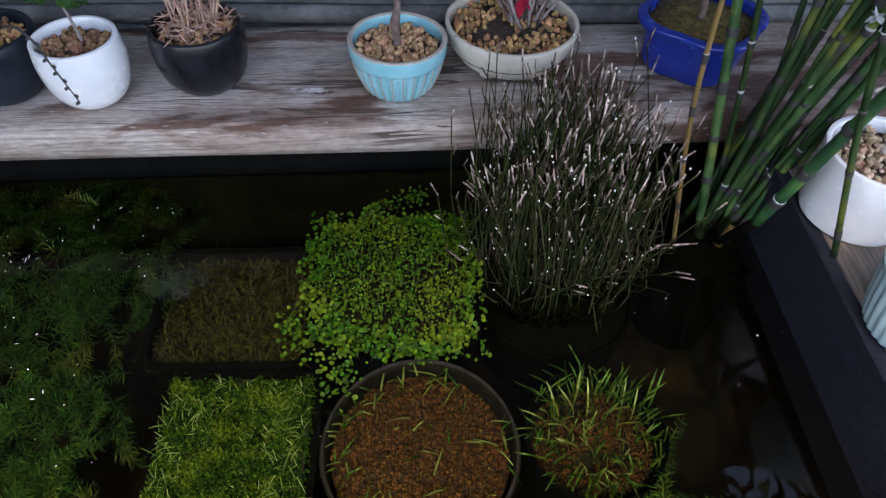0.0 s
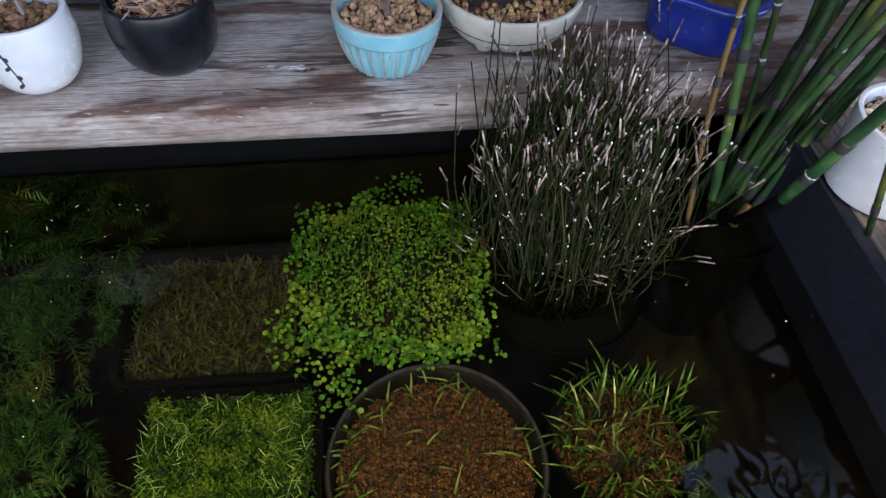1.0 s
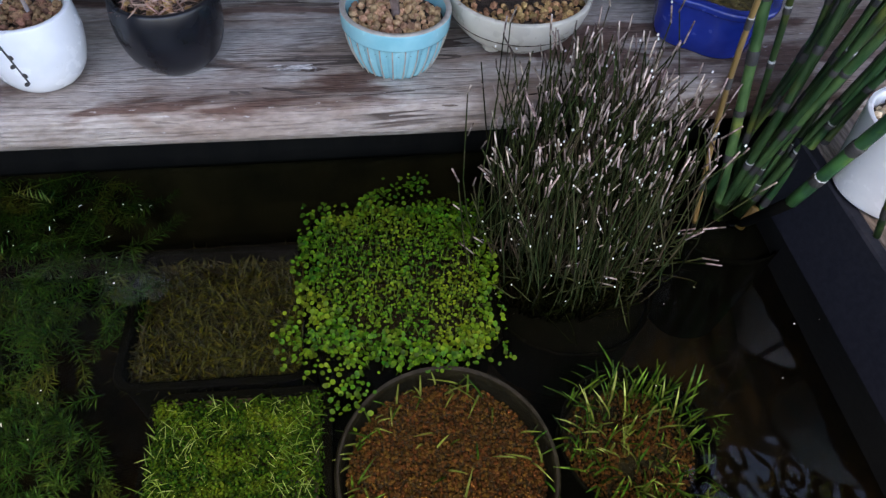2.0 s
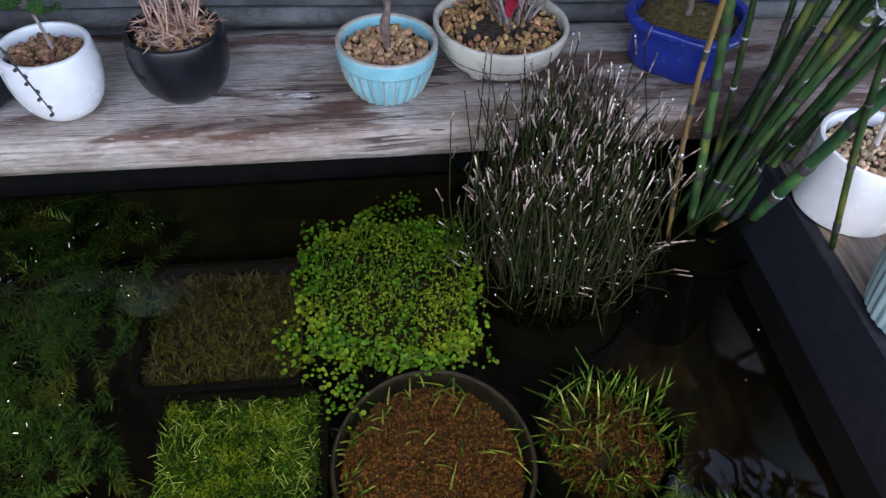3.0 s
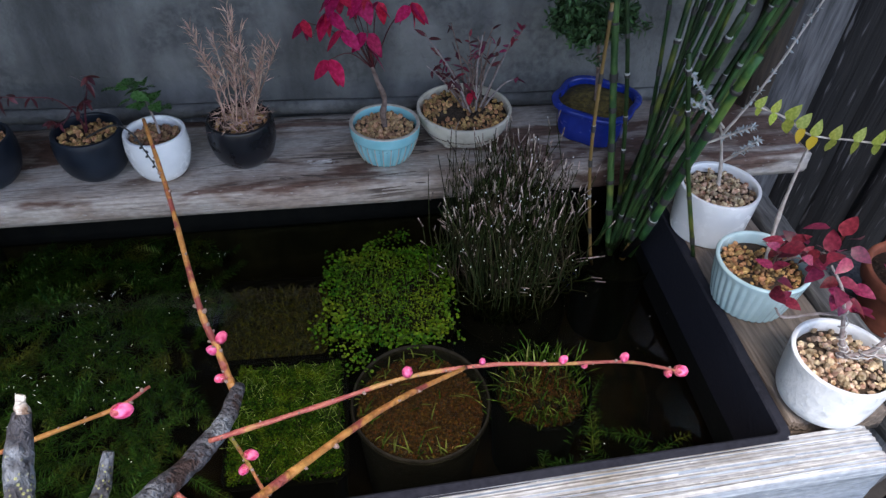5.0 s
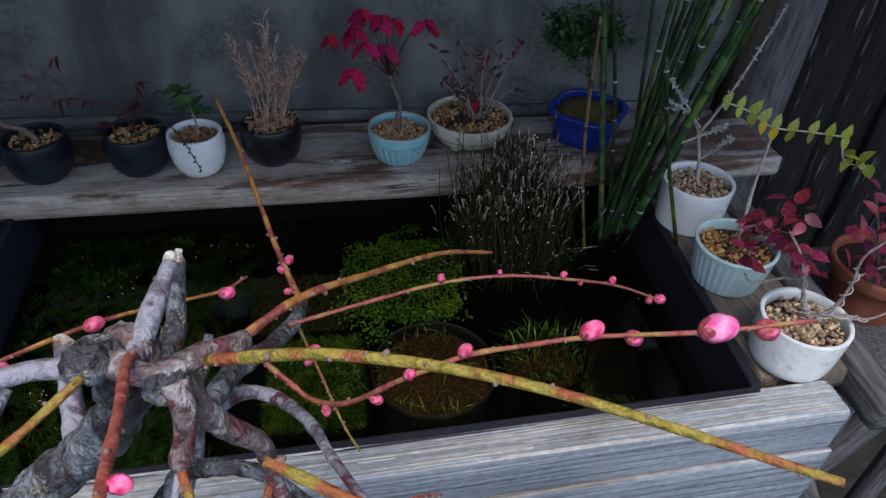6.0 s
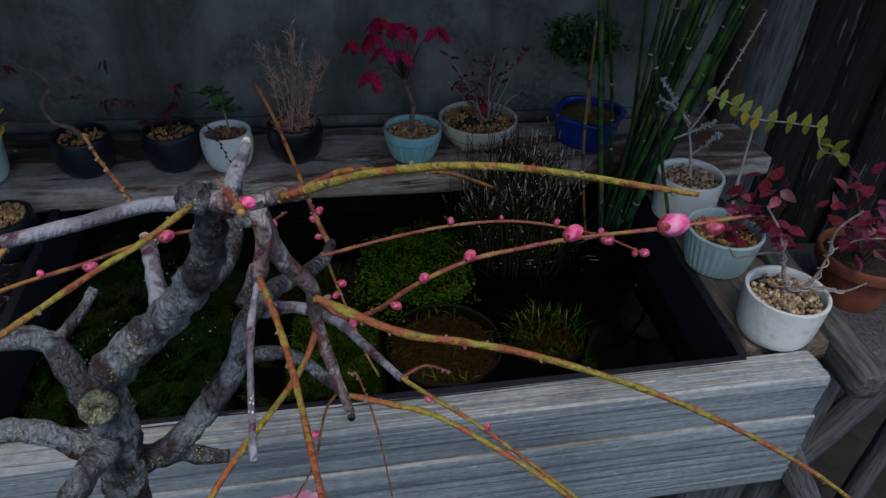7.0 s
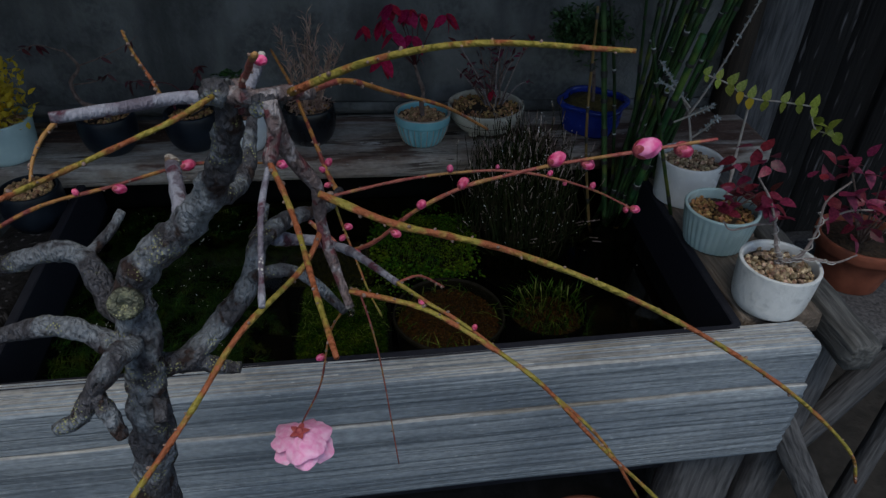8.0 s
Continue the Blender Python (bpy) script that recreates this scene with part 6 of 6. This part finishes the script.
scar = lathe([(0.0004, -0.0012), (0.0009, -0.0010), (0.0014, 0.0002), (0.0022, 0.0008), (0.0034, 0.0012), (0.0046, 0.0006), (0.0053, -0.0010), (0.0056, -0.0040)], 22)
scar.v = [tuple(Vector(p) * (1 + 0.14 * noise.noise(Vector(p) * 520))) for p in scar.v]
part("burl", scar, "lichen_bark", trunk, "round healed pruning scar with a hollow middle", at=aim(Vector((-0.1225, -0.1305, 0.5270)) - ROOT, (0.15, -0.85, 0.5)))
part("burl", lump(0.0040, 0.0036, 0.0038, 2.0), "bark", trunk, at=Matrix.Translation(Vector((-0.080, -0.137, 0.602)) - ROOT))
part("burl", lump(0.0056, 0.0054, 0.0046, 4.0), "brown_bark", trunk, at=Matrix.Translation(Vector((-0.0765, -0.131, 0.5975)) - ROOT))
part("burl", lump(0.0040, 0.0036, 0.0034, 3.0), "bark", trunk, at=Matrix.Translation(Vector((-0.068, -0.140, 0.600)) - ROOT))
limb("stub", [(-0.118, -0.135, 0.487), (-0.117, -0.142, 0.483)], 0.0032, 0.0028, "bark", "cut stub", rough=0.2)
limb("stub", [(-0.0745, -0.136, 0.5985), (-0.0725, -0.124, 0.601), (-0.0715, -0.113, 0.6022)], 0.0028, 0.0016, "grey_bark", "whitish cut stub", rough=0.25)
limb("stub", [(-0.104, -0.112, 0.548), (-0.1075, -0.100, 0.5535), (-0.1115, -0.089, 0.556)], 0.0036, 0.0026, "grey_bark", "whitish cut stub", rough=0.3)
limb("stub", [(-0.094, -0.115, 0.556), (-0.089, -0.094, 0.549), (-0.087, -0.080, 0.551), (-0.0865, -0.073, 0.5565), (-0.0855, -0.0665, 0.5640)], 0.0042, 0.0022, "bark", "ragged cut stub", rough=0.35, sides=14, swell={0.5: 0.25})
limb("splinter", [(-0.0855, -0.0665, 0.5640), (-0.0849, -0.0645, 0.5670)], 0.0021, 0.0013, "peeled", "torn pale wood", rough=1.1, sides=12)
limb("splinter", [(-0.0716, -0.1135, 0.6021), (-0.0713, -0.1108, 0.6028)], 0.0018, 0.0015, "peeled", "frayed pale end", rough=1.1, sides=12)
limb("splinter", [(-0.1114, -0.0893, 0.5558), (-0.1126, -0.0858, 0.5570)], 0.0026, 0.0016, "peeled", "frayed pale end", rough=1.1, sides=12)
limb("stub", [(-0.094, -0.058, 0.502), (-0.092, -0.050, 0.504), (-0.090, -0.043, 0.511)], 0.0032, 0.0017, "bark", "short grey stub", rough=0.3)
limb("stub", [(-0.113, -0.118, 0.535), (-0.117, -0.121, 0.542)], 0.0016, 0.0013, "bark", "short stub", rough=0.3)

# low limbs on the far side
limb("limb", [(-0.124, -0.118, 0.515), (-0.138, -0.106, 0.506), (-0.147, -0.097, 0.521), (-0.158, -0.094, 0.524), (-0.180, -0.088, 0.514), (-0.21, -0.080, 0.500)], 0.0058, 0.0035, "bark", rough=0.3, sides=12)
limb("stub", [(-0.147, -0.096, 0.522), (-0.141, -0.086, 0.526), (-0.137, -0.079, 0.531)], 0.0028, 0.0018, "bark", rough=0.3)
limb("limb", [(-0.124, -0.126, 0.500), (-0.133, -0.128, 0.508), (-0.142, -0.127, 0.515), (-0.156, -0.125, 0.514), (-0.185, -0.120, 0.503)], 0.0052, 0.0032, "bark", rough=0.3, sides=12)
limb("limb", [(-0.124, -0.130, 0.508), (-0.126, -0.142, 0.514), (-0.133, -0.147, 0.504), (-0.139, -0.150, 0.496), (-0.146, -0.151, 0.492)], 0.0052, 0.0026, "bark", rough=0.35, sides=12)
limb("stub", [(-0.132, -0.147, 0.504), (-0.128, -0.150, 0.494), (-0.126, -0.152, 0.488)], 0.0038, 0.0022, "bark", rough=0.35)
limb("limb", [(-0.124, -0.122, 0.490), (-0.112, -0.116, 0.489), (-0.100, -0.105, 0.498), (-0.090, -0.098, 0.508), (-0.086, -0.088, 0.520), (-0.078, -0.068, 0.518), (-0.067, -0.047, 0.509), (-0.061, -0.034, 0.506), (-0.059, -0.018, 0.502)],
     0.0060, 0.0026, "bark", "long grey limb", rough=0.3, sides=12)
limb("stub", [(-0.110, -0.116, 0.488), (-0.100, -0.116, 0.483), (-0.094, -0.116, 0.482)], 0.0040, 0.0026, "bark", rough=0.3)
limb("limb", [(-0.088, -0.098, 0.512), (-0.076, -0.102, 0.518), (-0.066, -0.103, 0.514), (-0.054, -0.105, 0.499)], 0.0034, 0.0020, "bark", rough=0.3)

# upper limbs
limb("limb", [(-0.078, -0.137, 0.600), (-0.090, -0.136, 0.600), (-0.102, -0.142, 0.600), (-0.116, -0.150, 0.601)], 0.0022, 0.0017, "grey_bark", "smooth silvery limb with red-brown patches", rough=0.12, sides=12)
limb("limb", [(-0.079, -0.134, 0.600), (-0.070, -0.140, 0.602), (-0.062, -0.136, 0.601), (-0.056, -0.131, 0.599)], 0.0028, 0.0020, "brown_bark", rough=0.3, sides=12)
limb("limb", [(-0.066, -0.141, 0.601), (-0.065, -0.144, 0.595), (-0.067, -0.147, 0.586)], 0.0026, 0.0018, "brown_bark", rough=0.12, sides=12, swell={0.9: 0.3})
limb("dead_twig", [(-0.067, -0.147, 0.586), (-0.0685, -0.156, 0.580), (-0.068, -0.168, 0.574), (-0.0665, -0.183, 0.568)], 0.0010, 0.0008, "grey_bark", "bare grey dead twig", rough=0.2, swell={0.35: 0.3, 0.95: 0.3})
limb("limb", [(-0.067, -0.138, 0.599), (-0.063, -0.136, 0.583), (-0.057, -0.133, 0.571), (-0.057, -0.130, 0.557), (-0.053, -0.136, 0.543), (-0.049, -0.143, 0.533)], 0.0030, 0.0016, "brown_bark", rough=0.22, sides=12)
limb("limb", [(-0.082, -0.078, 0.516), (-0.077, -0.068, 0.508), (-0.069, -0.070, 0.509), (-0.060, -0.078, 0.512), (-0.052, -0.092, 0.519), (-0.045, -0.110, 0.527), (-0.034, -0.131, 0.533)], 0.0034, 0.0013, "grey_bark", "smooth grey limb", rough=0.22, sides=12)


def petalled(wrap):
    """A closed bud whose five petals lap over one another."""
    b = ball(0.36, 0.36, 0.46, 40, 14, 1.10)
    out = []
    for x, y, z in b.v:
        a, up = math.atan2(y, x), (z + 0.46) / 0.97
        lap = (a / (2 * math.pi) * 5 + wrap * up) % 1.0
        k = 1 + 0.16 * (lap - 0.5) * min(1.0, up * 2.0)
        out.append((x * k, y * k, z + 0.02 * math.sin(5 * a + 2) * (up > 0.6)))
    b.v = out
    return b


BUDS = {"bud": finish("bud", petalled(1.3), MAT["bud"]), "open_bud": finish("bud", petalled(0.7), MAT["open_bud"])}
cup = Shape()
for i in range(7):
    for k in range(30):
        a = 2 * math.pi * k / 30
        th = i / 6 * (0.72 + 0.60 * abs(math.cos(2.5 * a)) ** 0.8)
        cup.v.append((0.385 * math.sin(th) * math.cos(a) + 1e-4 * math.cos(a), 0.385 * math.sin(th) * math.sin(a) + 1e-4 * math.sin(a), -0.49 * math.cos(th)))
for i in range(6):
    for k in range(30):
        cup.f.append((i * 30 + k, i * 30 + (k + 1) % 30, (i + 1) * 30 + (k + 1) % 30, (i + 1) * 30 + k))
CALYX = finish("calyx", cup, MAT["scale"])
NODE = finish("node", ball(0.40, 0.40, 0.60, 6, 5), MAT["node"])


def bud(place, way, size, mat="bud", parent=None):
    """A pink bud in its cup of dark scales."""
    full = size * (0.72 if mat == "open_bud" else 0.70)
    way, place = Vector(way).normalized(), Vector(place)
    base = place - way * full * 0.47
    near, thick = min(((p, r) for pts, r in SHOOTS for p in pts), key=lambda q: (q[0] - base).length)
    side = (base - near).normalized() if (base - near).length > 1e-5 else way
    shift = near + side * thick * 0.7 - base
    if shift.length < 0.011:
        place, base = place + shift, base + shift
    b = part("bud", BUDS[mat], mat, parent or plum, at=aim(place - ROOT, way, full))
    part("calyx", CALYX, "scale", b, "dark red calyx")
    return b


def twig(points, r0, r1, mat, n, label="", parent=None):
    """A young shoot with swollen nodes and small leaf scars."""
    r0, r1 = r0 * 0.74, r1 * 0.68
    SHOOTS.append((smooth_line(points, 9), (r0 + r1) / 2))
    tw = limb("shoot", points, r0, r1, mat, label, parent, rough=0.05, sides=9, steps=9, swell=knots(n, 0.20))
    line = smooth_line(points, 9)
    rnd_ = random.Random(round(points[0][0] * 1e5))
    n = n * 2
    for k in range(n):
        i = min(len(line) - 2, int((k + 0.5) / n * (len(line) - 1)))
        p = line[i]
        u = (line[i + 1] - line[i]).orthogonal().normalized()
        u = Matrix.Rotation(rnd_.uniform(0, 6.3), 3, (line[i + 1] - line[i]).normalized()) @ u
        rl = r0 + (r1 - r0) * (k + 0.5) / n
        part("node", NODE, "node", tw, at=aim(p + u * (rl * 0.95) - ROOT, u + (line[i + 1] - line[i]).normalized() * 0.6, max(rl, 0.0007) * rnd_.choice((0.9, 1.1, 1.3, 1.9))))
    return tw


# long weeping shoots
twig([(-0.115, -0.150, 0.600), (-0.1165, -0.155, 0.5985), (-0.1165, -0.162, 0.5965), (-0.115, -0.169, 0.5945)], 0.0009, 0.0005, "rosy", 5, "short red-brown spur")
twig([(-0.0930, -0.1365, 0.5995), (-0.0945, -0.1355, 0.6015), (-0.0962, -0.1345, 0.605), (-0.0990, -0.1335, 0.6105), (-0.1008, -0.133, 0.6165)], 0.0008, 0.0005, "olive", 9, "short budded twig")
twig([(-0.061, -0.138, 0.602), (-0.040, -0.150, 0.6145), (-0.017, -0.165, 0.6237), (0.0105, -0.184, 0.6285)], 0.0015, 0.0007, "olive", 11, "arching olive-orange shoot")
twig([(-0.057, -0.132, 0.600), (-0.047, -0.120, 0.598), (-0.034, -0.102, 0.587), (-0.014, -0.077, 0.571), (0.006, -0.054, 0.551)], 0.0013, 0.0008, "orange", 8)
twig([(-0.056, -0.137, 0.571), (-0.035, -0.146, 0.566), (-0.018, -0.146, 0.561), (0.0, -0.146, 0.555), (0.030, -0.147, 0.5415), (0.060, -0.148, 0.5245), (0.090, -0.151, 0.505), (0.115, -0.154, 0.4855), (0.137, -0.157, 0.463), (0.145, -0.158, 0.446)],
     0.0017, 0.0010, "olive", 12, "long drooping olive-orange shoot")
twig([(-0.067, -0.147, 0.587), (-0.062, -0.160, 0.585), (-0.057, -0.178, 0.586), (-0.051, -0.205, 0.590), (-0.046, -0.226, 0.593)], 0.0012, 0.0008, "olive", 7)
twig([(-0.080, -0.140, 0.602), (-0.088, -0.150, 0.600), (-0.096, -0.159, 0.599), (-0.104, -0.174, 0.600), (-0.111, -0.190, 0.602)], 0.0011, 0.0009, "olive", 6)
twig([(-0.210, -0.083, 0.502), (-0.190, -0.094, 0.524), (-0.162, -0.091, 0.540), (-0.137, -0.081, 0.543), (-0.112, -0.069, 0.545), (-0.095, -0.055, 0.538), (-0.082, -0.044, 0.532), (-0.074, -0.039, 0.5335)], 0.0013, 0.0007, "orange", 9)
twig([(-0.049, -0.141, 0.538), (-0.038, -0.145, 0.538), (-0.025, -0.148, 0.535), (-0.009, -0.155, 0.528), (0.010, -0.162, 0.515), (0.031, -0.168, 0.491), (0.054, -0.172, 0.466), (0.075, -0.176, 0.44)], 0.0013, 0.0010, "olive", 10)
twig([(-0.034, -0.131, 0.533), (-0.024, -0.136, 0.528), (-0.007, -0.145, 0.520), (0.031, -0.160, 0.489), (0.052, -0.165, 0.456)], 0.0010, 0.0008, "olive", 9)
twig([(-0.056, -0.128, 0.556), (-0.062, -0.142, 0.549), (-0.076, -0.170, 0.549), (-0.086, -0.182, 0.538), (-0.094, -0.190, 0.529), (-0.102, -0.200, 0.522)], 0.0013, 0.0012, "olive", 7)
twig([(-0.054, -0.104, 0.500), (-0.061, -0.100, 0.483), (-0.067, -0.100, 0.454), (-0.077, -0.100, 0.430)], 0.0007, 0.0006, "orange", 6)
twig([(-0.050, -0.112, 0.516), (-0.047, -0.110, 0.510), (-0.041, -0.110, 0.478), (-0.034, -0.110, 0.410)], 0.0006, 0.0004, "rosy", 9, "thin drooping shoot")
twig([(-0.060, -0.020, 0.503), (-0.066, -0.006, 0.508), (-0.071, 0.004, 0.518), (-0.086, 0.050, 0.529), (-0.101, 0.091, 0.535)], 0.0018, 0.0011, "orange", 10, "upright orange shoot")
twig([(-0.062, -0.045, 0.515), (-0.031, -0.039, 0.519), (-0.006, -0.031, 0.518), (0.019, -0.0285, 0.5175), (0.042, -0.0265, 0.5125), (0.0705, -0.0175, 0.4985), (0.0955, -0.012, 0.483)], 0.0011, 0.0008, "rosy", 9)
twig([(-0.070, -0.057, 0.510), (-0.062, -0.063, 0.506), (-0.054, -0.069, 0.503), (-0.042, -0.080, 0.514), (-0.026, -0.089, 0.534), (-0.008, -0.092, 0.546), (0.008, -0.096, 0.553), (0.023, -0.100, 0.559), (0.049, -0.110, 0.569), (0.072, -0.114, 0.575)], 0.0015, 0.0009, "rosy", 11, "rosy shoot with swelling buds")
twig([(-0.060, -0.036, 0.505), (-0.0575, -0.037, 0.495), (-0.053, -0.042, 0.483), (-0.046, -0.052, 0.466), (-0.040, -0.058, 0.455)], 0.0009, 0.0007, "olive", 7)
twig([(-0.073, -0.136, 0.602), (-0.072, -0.141, 0.606), (-0.067, -0.158, 0.615), (-0.063, -0.173, 0.623), (-0.060, -0.184, 0.628)], 0.0013, 0.0011, "rosy", 4, "short red front twig")
twig([(-0.034, -0.131, 0.533), (-0.026, -0.124, 0.530), (-0.017, -0.118, 0.520)], 0.0007, 0.0005, "rosy", 5)

for place, way, size, mat in [
        ((0.0500, -0.1125, 0.5725), (1, -0.1, 0.35), 0.0135, "open_bud"), ((0.0630, -0.1085, 0.5665), (0.9, 0.1, -0.45), 0.0105, "bud"),
        ((0.0225, -0.0985, 0.5625), (0.9, 0, 0.6), 0.0100, "bud"), ((0.0355, -0.1020, 0.5585), (0.9, 0.1, -0.5), 0.0080, "bud"),
        ((-0.008, -0.0905, 0.5470), (0.6, 0, 0.8), 0.0075, "bud"), ((-0.025, -0.0905, 0.5385), (0.5, -0.3, 0.8), 0.0066, "bud"),
        ((-0.033, -0.0865, 0.5220), (0.8, -0.2, -0.4), 0.0066, "bud"), ((-0.052, -0.077, 0.5065), (0.1, -0.5, -0.9), 0.0066, "bud"),
        ((0.0957, -0.0117, 0.4827), (0.9, 0, -0.2), 0.0085, "bud"), ((0.0872, -0.0137, 0.4822), (0.3, 0, -1), 0.0060, "bud"),
        ((0.0687, -0.0167, 0.5017), (0.3, 0, 1), 0.0058, "bud"), ((0.0427, -0.0257, 0.5147), (0.6, 0, 0.8), 0.0050, "bud"), ((-0.0073, -0.0307, 0.5212), (0, 0, 1), 0.0060, "bud"),
        ((0.0167, -0.0282, 0.5197), (0, 0, 1), 0.0038, "bud"), ((0.0517, -0.0237, 0.5072), (0, 0, -1), 0.0042, "bud"),
        ((-0.064, -0.004, 0.5105), (0.5, 0.2, 0.6), 0.0070, "bud"), ((-0.068, -0.006, 0.5065), (-0.6, 0, 0.5), 0.0060, "bud"), ((-0.0665, -0.016, 0.504), (-0.8, 0, -0.2), 0.0056, "bud"),
        ((-0.1355, -0.0815, 0.5395), (1, 0.2, -0.35), 0.0075, "bud"), ((-0.1125, -0.0705, 0.5445), (0.9, 0.4, 0.1), 0.0085, "bud"), ((-0.080, -0.0445, 0.5300), (1, 0.3, -0.25), 0.0080, "bud"), ((-0.148, -0.086, 0.5435), (-0.4, 0, 1), 0.0045, "bud"),
        ((-0.0695, -0.096, 0.4690), (-0.9, -0.2, -0.3), 0.0060, "bud"), ((-0.0065, -0.142, 0.5235), (0.2, 0, 1), 0.0036, "bud"), ((-0.026, -0.134, 0.5255), (0.3, -0.4, -0.6), 0.0042, "bud"),
        ((-0.0595, -0.1735, 0.6235), (0.9, -0.3, 0.1), 0.0042, "bud"), ((-0.0625, -0.034, 0.4850), (-0.6, -0.3, -0.5), 0.0058, "bud"), ((-0.0545, -0.0365, 0.4940), (0.9, -0.1, -0.1), 0.0066, "bud")]:
    bud(place, way, size, mat)

# one open blossom hanging from its shoot
blossom = part("blossom", lathe([(0.0004, -0.0032), (0.0013, -0.0026), (0.0019, -0.0008), (0.0020, 0.0006), (0.0012, 0.0018), (0.0003, 0.0022)], 12), "flower_heart", plum, "open pale pink double blossom",
               at=aim(Vector((-0.0785, -0.1015, 0.4250)) - ROOT, (0.06, 0.02, -1.0)))
pv, pf = [], []
for i in range(8):
    u = i / 7
    half = 0.40 * (max(0.0, 1 - ((u - 0.60) / 0.60) ** 2) ** 0.5 if u < 0.99 else 0.45) + 0.03
    for j in range(7):
        v = j / 3 - 1
        pv.append((half * v, u * (1 - 0.10 * v * v) + 0.02 * math.sin(9 * v), 0.08 * u * u + 0.12 * v * v * u + 0.03 * math.sin(7 * u + 5 * v)))
for i in range(7):
    for j in range(6):
        pf.append((i * 7 + j, i * 7 + j + 1, (i + 1) * 7 + j + 1, (i + 1) * 7 + j))
me = finish("petal", Shape().add(pv, pf), MAT["petal"])
for k in range(11):
    a = k * 2 * math.pi / (6 if k < 6 else 5) + (0.5 if k >= 6 else 0) + 0.13 * math.sin(k * 2.7)
    part("petal", me, "petal", blossom, at=Matrix.Rotation(a, 4, "Z") @ Matrix.Translation((0, 0.0014, 0.0032 if k >= 6 else 0)) @ Matrix.Rotation(radians((14 if k < 6 else 30) + 7 * math.sin(k * 4.1)), 4, "X") @ Matrix.Rotation(radians(12 * math.sin(k * 3.3)), 4, "Y") @ Matrix.Scale((0.0140 if k < 6 else 0.0150) * (1 + 0.1 * math.sin(k * 5.9)), 4))
s = Shape()
rnd = random.Random(40)
for k in range(18):
    a = rnd.uniform(0, 6.3)
    tube(s, [(0, 0, 0.001), (0.0035 * math.cos(a), 0.0035 * math.sin(a), 0.006)], 0.00015, 0.00025, 4, 1)
sep = Shape().add(*leaf_form(0.0042, 0.0030, 0.2, -0.2, 0.8, 4))
sep = finish("sepal", sep, MAT["flower_heart"])
for k in range(5):
    part("sepal", sep, "flower_heart", blossom, at=Matrix.Rotation(k * 1.257 + 0.3, 4, "Z") @ Matrix.Translation((0, 0.0006, -0.0012)) @ Matrix.Rotation(radians(-14), 4, "X"))
part("stamens", s, "flower_heart", blossom)
# drops of rain hanging from the limb's tip
part("drop", ball(0.0012, 0.0012, 0.0016, 10, 8), "water", plum, "hanging drop", at=Matrix.Translation(Vector((-0.0488, -0.1432, 0.5315)) - ROOT))
